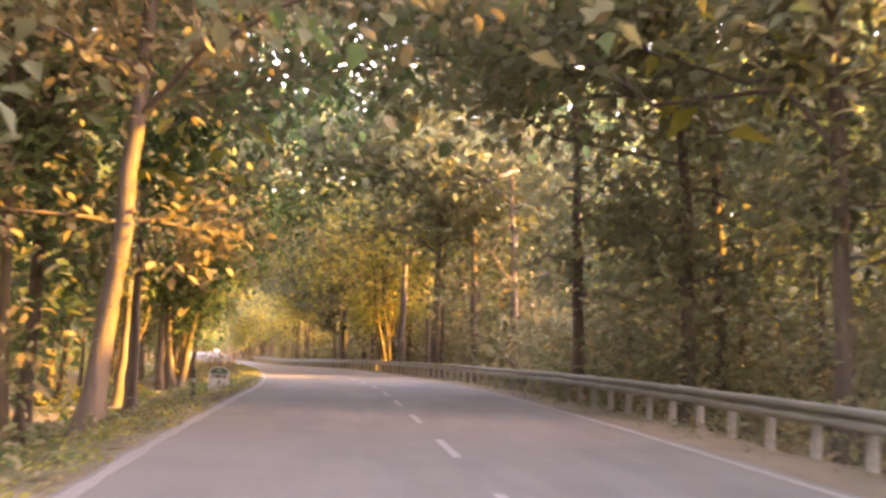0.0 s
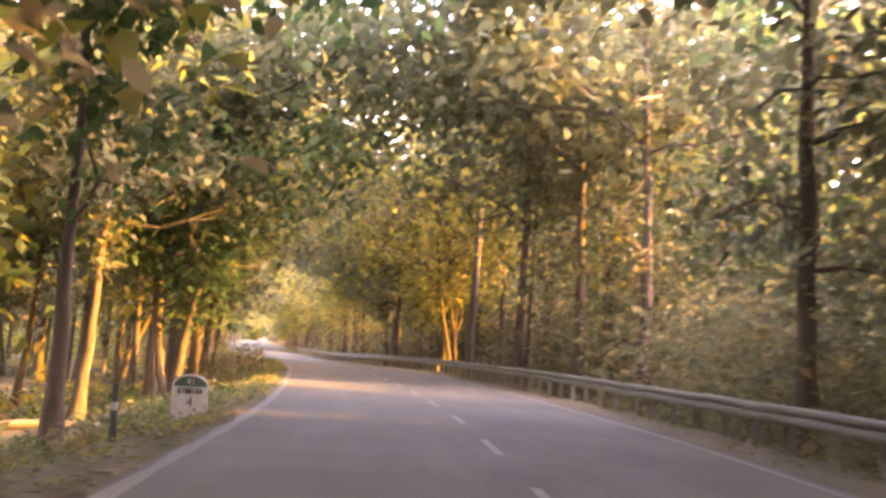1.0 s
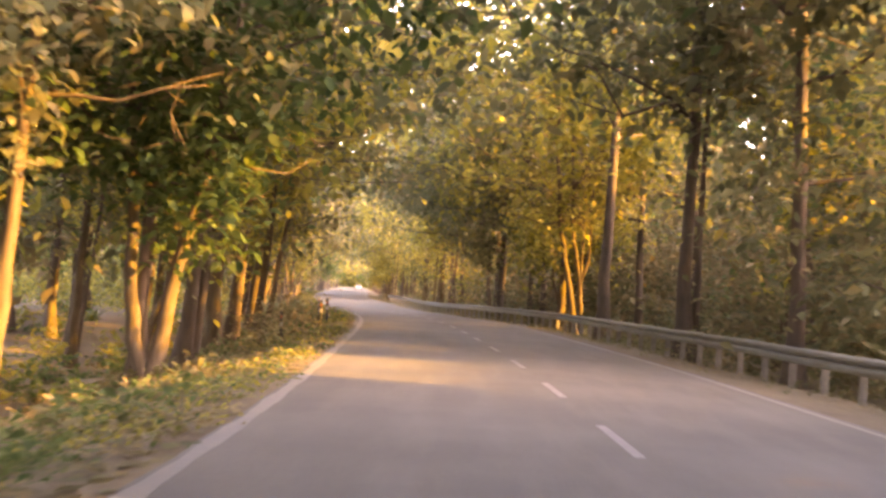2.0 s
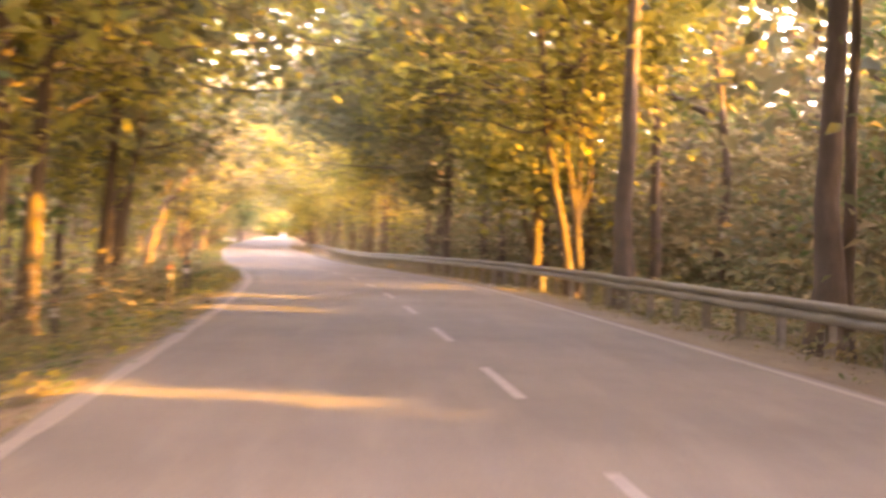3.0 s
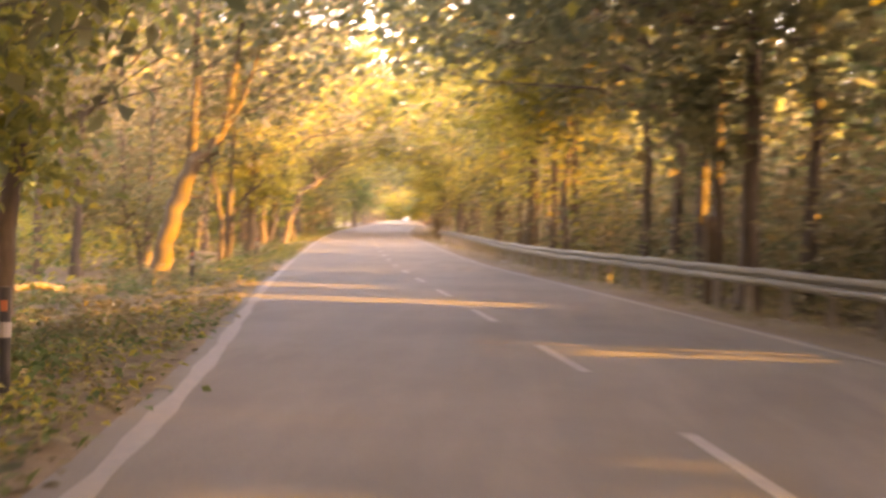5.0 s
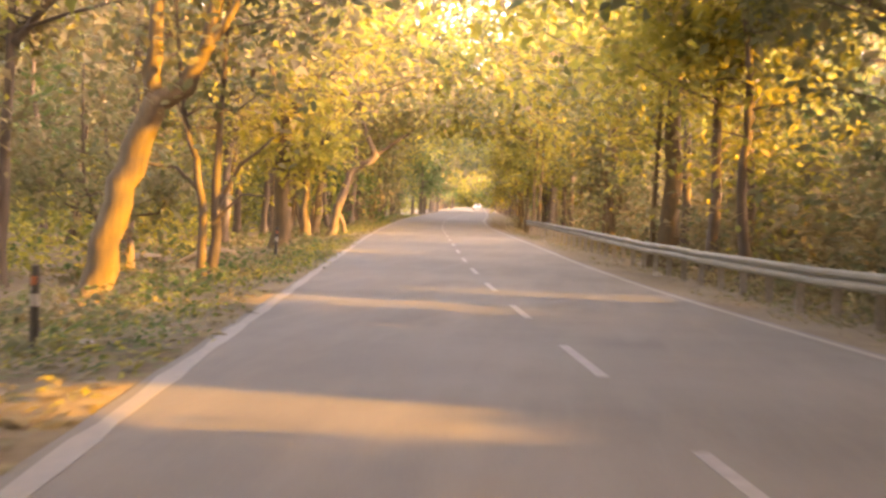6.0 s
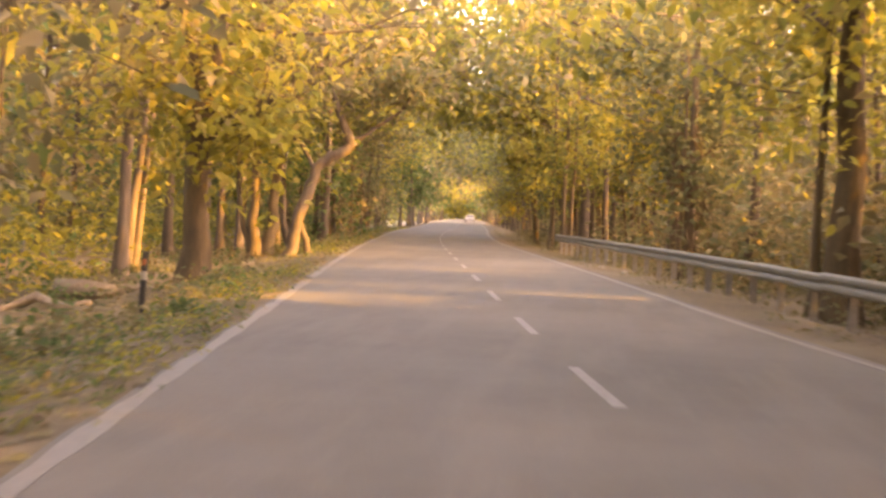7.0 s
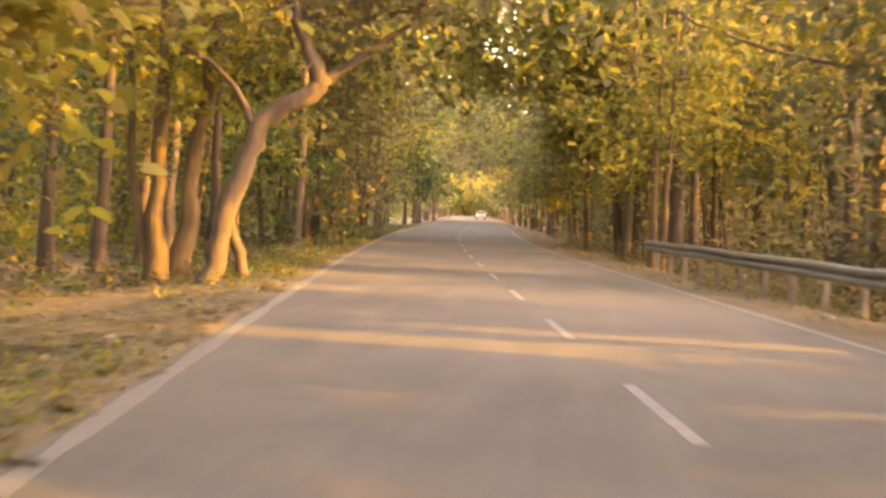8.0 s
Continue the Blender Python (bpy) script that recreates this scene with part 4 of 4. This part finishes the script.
# added further back, to shade the tops of the woods in front
undergrowth("undergrowth", "tall dark woods added far behind the trunks for shade", 24, 34, 46, 320, 36, 25.0, 1.0, [M_LEAF], 0.2, 14, 70, -9)
undergrowth("undergrowth", "tall dark thicket deep in the forest", 12, 29, 47, 900, 32, 14.0, 0.85, [M_LEAF], 0.22, -70, 105)
undergrowth("undergrowth", "dense dark shrubs between the forest trunks", 4, 8.5, 34, 1000, 46, 3.6, 0.36, [M_LEAF, M_LEAF, M_LEAF_DRY])


def litter(name, label, seed, o0, o1, n, size, mats, s0=-70, s1=170):
    rng = np.random.default_rng(seed)
    c, s, o = places(rng, n, s0, s1, o0, o1)
    c[:, 2] += 0.012
    v, t = leaves(rng, c, size, 0.0, 0.0)
    base = np.repeat(c, 4, 0)
    v[:, 2] = base[:, 2] + (v[:, 2] - base[:, 2]) * 0.25 + 0.01
    return stuff(name, label, "leaf litter", tri_mesh(name, v, t, mats, rng.integers(0, len(mats), n).repeat(2)))


undergrowth("grass", "low grass and weeds along the edge of the asphalt", 7, -6.8, -3.98, 6500, 11, 0.18, 0.10, [M_LEAF_G, M_LEAF_DRY, M_LEAF_Y], 0.32)
undergrowth("undergrowth", "waist-high tangled shrubs on the verge", 13, -7.2, -5.4, 70, 46, 1.8, 0.17, [M_LEAF, M_LEAF_DRY, M_LEAF_DRY], 0.3, 5, 30)
undergrowth("grass", "sparse weeds along the shoulder", 8, 3.95, 6, 1000, 10, 0.14, 0.09, [M_LEAF, M_LEAF_DRY], 0.3)
litter("leaf_litter", "dry fallen leaves on the verge", 5, -11, -3.88, 26000, 0.27, [M_LEAF_DRY, M_LEAF_DRY, M_LEAF_DRY, M_LEAF])
litter("leaf_litter", "dry fallen leaves under the guard rail", 6, 3.9, 9, 8000, 0.12, [M_LEAF_DRY])


def far_woods():
    rng = np.random.default_rng(9)
    n = 46000
    s = rng.uniform(-130, 480, n)
    side = np.where(rng.uniform(0, 1, n) < 0.22, -1, 1)
    # the right side reaches far out past view, to shade the forest
    o = side * (np.where(side < 0, rng.uniform(45, 62, n), rng.uniform(42, 92, n)))
    x, y, z = along(s, o)
    c = np.stack([x, y, z + drop(s, o) + 0.2 + np.where(side > 0, np.interp(s, [-20, 30, 55], [21.0, 20.0, 13.0]), 21.0) * rng.uniform(0, 1, n) ** np.where(side > 0, 1.2, 1.0)], 1)
    # woods that close the view behind the drive
    m = 5000
    s2, o2 = rng.uniform(-130, -95, m), rng.uniform(-40, 40, m)
    x, y, z = along(s2, o2)
    c2 = np.stack([x, y, z + drop(s2, o2) + rng.uniform(0.2, 15, m)], 1)
    # and beyond the far end of the road
    m = 9000
    s3, o3 = rng.uniform(440, 520, m), rng.uniform(-50, 50, m)
    x, y, z = along(s3, o3)
    c3 = np.stack([x, y, z + drop(s3, o3) + rng.uniform(0.2, 24, m)], 1)
    c3 = c3[(s3 > 480) | (np.abs(o3) > 5)]
    c = c[~in_beam(c, 0.8) & ~((o > 0) & (s > 60) & (s < 140) & (c[:, 2] > 12) & (rng.uniform(0, 1, n) < 0.6))]
    # woods added right of the far road to hold back part of the sun
    s4, o4 = rng.uniform(255, 560, 22000), rng.uniform(11, 60, 22000)
    x, y, z = along(s4, o4)
    c4 = np.stack([x, y, z + drop(s4, o4) + rng.uniform(0.2, 12, 22000)], 1)
    # thick woods where the road ends; paler yellow-green leaves stand in for haze
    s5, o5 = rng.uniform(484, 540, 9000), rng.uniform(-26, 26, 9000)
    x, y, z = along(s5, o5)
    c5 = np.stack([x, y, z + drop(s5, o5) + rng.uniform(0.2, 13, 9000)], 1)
    # unseen woods added further out on the sunny side, to shade the forest
    s6, o6 = rng.uniform(-170, 480, 12000), rng.uniform(64, 100, 12000)
    x, y, z = along(s6, o6)
    top = np.interp(s6, [-20, 30, 55], [24.0, 22.0, 15.0])
    c6 = np.stack([x, y, z + drop(s6, o6) + rng.uniform(0.2, 1, 12000) * top], 1)
    c6 = c6[~in_beam(c6, 1.3)]
    cc = np.concatenate([c, c2, c3, c4, c5, c6])
    size = np.full(len(cc), 1.6)
    size[len(cc) - len(c6):] = 3.0
    # 1 = the paler leaves at the road's end, haze put into colour
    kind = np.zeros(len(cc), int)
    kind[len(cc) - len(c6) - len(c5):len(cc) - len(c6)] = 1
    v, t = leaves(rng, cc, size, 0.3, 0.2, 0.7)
    stuff("far_woods", "distant woods closing the forest, haze put into leaf colour at the road's end", "woods", tri_mesh("far_woods", v, t, [M_LEAF, M_LEAF_Y], kind.repeat(2)))


far_woods()


# ---------------------------------------------------------------- things by the road
M_WHITE = two_scale("whitewash", (0.34, 0.31, 0.27), (0.52, 0.49, 0.45), (0.64, 0.61, 0.57), 2.2, 9.0, 0.85, 0.3, 0.006)
M_GREEN = plain("faded_green_paint", (0.045, 0.085, 0.045), 0.7)
M_INK = plain("dark_paint", (0.022, 0.02, 0.018), 0.7)
M_DIGIT = plain("white_lettering", (0.5, 0.485, 0.45), 0.7)
M_BAND = plain("dull_white_paint", (0.33, 0.31, 0.28), 0.75)
M_BLACK = plain("black_post_paint", (0.03, 0.028, 0.026), 0.6)
M_RED = plain("orange_reflector", (0.36, 0.10, 0.035), 0.5)
M_GLASS = plain("dark_car_glass", (0.02, 0.022, 0.025), 0.08)
M_CAR = plain("white_car_paint", (0.27, 0.265, 0.26), 0.45)
M_TYRE = plain("tyre_rubber", (0.02, 0.02, 0.02), 0.85)
M_LAMP = plain("lamp_glass", (0.7, 0.7, 0.68), 0.15)
M_LOG = two_scale("weathered_log", (0.10, 0.075, 0.05), (0.21, 0.16, 0.11), (0.34, 0.27, 0.19), 1.5, 10.0, 0.9, 0.7, 0.02, (1, 1, 1))


def facing(s, o, turn=0.0, lift=0.0):
    x, y, z = spot(s, o)
    return Matrix.Translation((x, y, z + lift)) @ Matrix.Rotation(float(np.interp(s, FINE, _h)) + radians(turn), 4, "Z")


def text_mesh(words, size, depth):
    cu = bpy.data.curves.new("lettering", "FONT")
    cu.body, cu.size, cu.extrude, cu.align_x, cu.align_y = words, size, depth, "CENTER", "CENTER"
    ob = new("lettering_tmp", cu)
    me = bpy.data.meshes.new_from_object(ob)
    bpy.data.objects.remove(ob)
    return me


def arch(bm, half, z0, z1, rise, y0, y1, n=14):
    """An upright slab with a round-arched top."""
    out = [(-half, z0), (half, z0)] + [(half * math.cos(math.pi * i / n), z1 + rise * math.sin(math.pi * i / n)) for i in range(n + 1)]
    fr = [bm.verts.new((x, y0, z)) for x, z in out]
    bk = [bm.verts.new((x, y1, z)) for x, z in out]
    bm.faces.new(fr)
    bm.faces.new(bk[::-1])
    for i in range(len(out)):
        k = (i + 1) % len(out)
        bm.faces.new((fr[i], bk[i], bk[k], fr[k]))
    bmesh.ops.recalc_face_normals(bm, faces=list(bm.faces))


def milestone():
    ob = new("milestone")
    tagged(ob, "weathered white kilometre stone with a green arched top", "milestone")
    bm = bmesh.new()
    arch(bm, 0.365, -0.3, 0.62, 0.23, -0.10, 0.10)
    bmesh.ops.bevel(bm, geom=[e for e in bm.edges], offset=0.012, segments=2, affect="EDGES")
    slab = part("slab", bm, M_WHITE, ob)
    bm = bmesh.new()
    arch(bm, 0.325, 0.62, 0.64, 0.175, -0.108, -0.095)
    panel = part("green_panel", bm, M_GREEN, ob, "faded green painted arch")
    turn = Matrix.Rotation(math.pi / 2, 4, "X")
    for words, size, x, z, mat in (("41", 0.18, 0.01, 0.715, M_DIGIT), ("4", 0.28, 0.0, 0.32, M_INK)):
        me = text_mesh(words, size, 0.002)
        me.materials.append(mat)
        d = new("number", me)
        d.parent = panel if mat is M_DIGIT else slab
        d.matrix_basis = Matrix.Translation((x, -0.112 if mat is M_DIGIT else -0.104, z)) @ turn
    bm = bmesh.new()
    box(bm, (-0.02, -0.103, 0.585), (0.5, 0.005, 0.016))
    for i, w in enumerate((0.05, 0.03, 0.06, 0.07, 0.03, 0.055, 0.06)):
        box(bm, (-0.22 + i * 0.072, -0.103, 0.525), (w, 0.005, 0.085))
    part("lettering_bars", bm, M_INK, ob, "dark painted place name")
    ob.matrix_basis = facing(-21, -5.09, 4, -0.03) @ Matrix.Diagonal((0.95, 0.93, 1.02, 1))


milestone()


def guide_post(reflector=True):
    ob = new("guide_post")
    tagged(ob, "slim black roadside guide post with a pale band", "guide post", "guide posts")
    bm = bmesh.new()
    bmesh.ops.create_cone(bm, segments=10, radius1=0.055, radius2=0.05, depth=1.3, cap_ends=True)
    bmesh.ops.translate(bm, vec=(0, 0, 0.40), verts=bm.verts)
    post = part("post", bm, M_BLACK, ob)
    bm = bmesh.new()
    bmesh.ops.create_cone(bm, segments=10, radius1=0.056, radius2=0.055, depth=0.14, cap_ends=True)
    bmesh.ops.translate(bm, vec=(0, 0, 0.66), verts=bm.verts)
    part("white_band", bm, M_BAND, ob, "pale painted band")
    if reflector:
        bm = bmesh.new()
        box(bm, (0, -0.054, 0.88), (0.06, 0.012, 0.10), bevel=0.004)
        part("reflector", bm, M_RED, post, "orange reflector")
    return ob


gp = guide_post()
gp.matrix_basis = facing(64.5, -5.9)
for s, o, lean in ((12, -5.9, -3), (22, -5.2, 2), (25.5, -5.0, -2), (29, -5.4, 4), (41.5, -5.4, 0), (92, -5.95, 3)):
    copy_thing(gp, facing(s, o) @ Matrix.Rotation(radians(lean), 4, "Y"))


guide_post(False).matrix_basis = facing(-27.4, -5.38) @ Matrix.Diagonal((1.0, 1.0, 0.85, 1))


def stone(seed, s, o, size, label="pale stone lying on the road shoulder"):
    rng = random.Random(seed)
    bm = bmesh.new()
    bmesh.ops.create_icosphere(bm, subdivisions=2, radius=1.0)
    off = Vector((rng.uniform(0, 50), 0, 0))
    for v in bm.verts:
        v.co *= 1 + 0.35 * noise.noise(v.co * 1.1 + off)
        v.co.z = max(v.co.z * 0.6, -0.25)
    me = bpy.data.meshes.new("stone")
    bm.to_mesh(me)
    bm.free()
    me.materials.append(M_STONE)
    ob = new("stone", me)
    ob.matrix_basis = facing(s, o, rng.uniform(0, 360), 0.1 * size) @ Matrix.Diagonal((size, size * rng.uniform(0.6, 0.9), size, 1))
    tagged(ob, label, "stone", "stones on the shoulder")


for i, (s, o, k) in enumerate(((38.0, 4.35, 0.15), (33.5, 4.25, 0.14), (34.5, 5.0, 0.17), (33.8, 5.15, 0.12), (33.0, 4.9, 0.1), (106, -4.9, 0.12), (64, -5.2, 0.16), (108, 4.6, 0.14), (112, 4.5, 0.12), (84, 4.9, 0.15))):
    stone(i, s, o, k)


def log(seed, s, o, turn, length, r, label):
    rng = np.random.default_rng(seed)
    pts = bent(rng, (-length / 2, 0, 0), (length / 2, 0, length * 0.03), 6, length * 0.03)
    v, f = tube(pts, [r * (1.1 - 0.5 * i / 6) for i in range(7)], 9, 0.1, rng)
    f.append(tuple(range(8, -1, -1)))
    ob = link_mesh("fallen_log", v, f, M_LOG, None, True)
    ob.matrix_basis = facing(s, o, turn, r * 0.75)
    tagged(ob, label, "log", "fallen logs")


log(1, -6.5, -10.2, 10, 4.2, 0.14, "bleached fallen log lying in sunlight under the trees")
log(2, -12, -7.4, -5, 1.6, 0.10, "short broken log on the bank")
log(3, 103.5, -8.9, 8, 2.8, 0.24, "thick dark fallen trunk beside a stout tree")
log(4, 100, -10.5, -12, 4.0, 0.16, "fallen branch on the leafy forest floor")
log(5, 75, -12.0, 15, 5.0, 0.15, "sunlit fallen branch behind the verge")
log(6, 19, 6.9, 80, 2.4, 0.07, "broken branch lying behind the guard rail")


def car():
    ob = new("car")
    tagged(ob, "small white car far down the road", "car")
    bm = bmesh.new()
    prof = [(-2.0, 0.30), (-2.02, 0.72), (-1.85, 0.86), (-1.15, 0.95), (-0.55, 1.42), (0.85, 1.46), (1.55, 1.02), (1.95, 0.92), (2.0, 0.30)]
    a = [bm.verts.new((-0.84 * (1.0 if z < 1.0 else 0.8), y, z)) for y, z in prof]
    b = [bm.verts.new((0.84 * (1.0 if z < 1.0 else 0.8), y, z)) for y, z in prof]
    bm.faces.new(a)
    bm.faces.new(b[::-1])
    for i in range(len(prof)):
        k = (i + 1) % len(prof)
        bm.faces.new((a[i], b[i], b[k], a[k]))
    bmesh.ops.recalc_face_normals(bm, faces=list(bm.faces))
    bmesh.ops.bevel(bm, geom=list(bm.edges), offset=0.05, segments=2, affect="EDGES")
    part("body", bm, M_CAR, ob)
    bm = bmesh.new()
    box(bm, (0, -0.88, 1.19), (1.25, 0.03, 0.44), Matrix.Rotation(radians(-52), 4, "X"), 0.01)
    part("windscreen", bm, M_GLASS, ob, "dark windscreen")
    for x in (-0.62, 0.62):
        bm = bmesh.new()
        box(bm, (x, -1.98, 0.70), (0.32, 0.08, 0.16), bevel=0.03)
        part("headlight", bm, M_LAMP, ob, "clear headlight")
        for y in (-1.3, 1.3):
            bm = bmesh.new()
            bmesh.ops.create_cone(bm, segments=20, radius1=0.31, radius2=0.31, depth=0.2, cap_ends=True, matrix=Matrix.Translation((x * 1.22, y, 0.31)) @ Matrix.Rotation(math.pi / 2, 4, "Y"))
            bmesh.ops.bevel(bm, geom=list(bm.edges), offset=0.03, segments=1, affect="EDGES")
            wheel = part("wheel", bm, M_TYRE, ob, "black wheel")
            bm = bmesh.new()
            bmesh.ops.create_cone(bm, segments=14, radius1=0.18, radius2=0.15, depth=0.22, cap_ends=True, matrix=Matrix.Translation((x * 1.23, y, 0.31)) @ Matrix.Rotation(math.pi / 2, 4, "Y"))
            part("hub_cap", bm, M_STEEL, wheel, "grey hub cap")
    x, y, z = along(330, 1.7)
    ob.matrix_basis = Matrix.Translation((float(x), float(y), float(z))) @ Matrix.Rotation(float(np.interp(330, FINE, _h)), 4, "Z")


car()
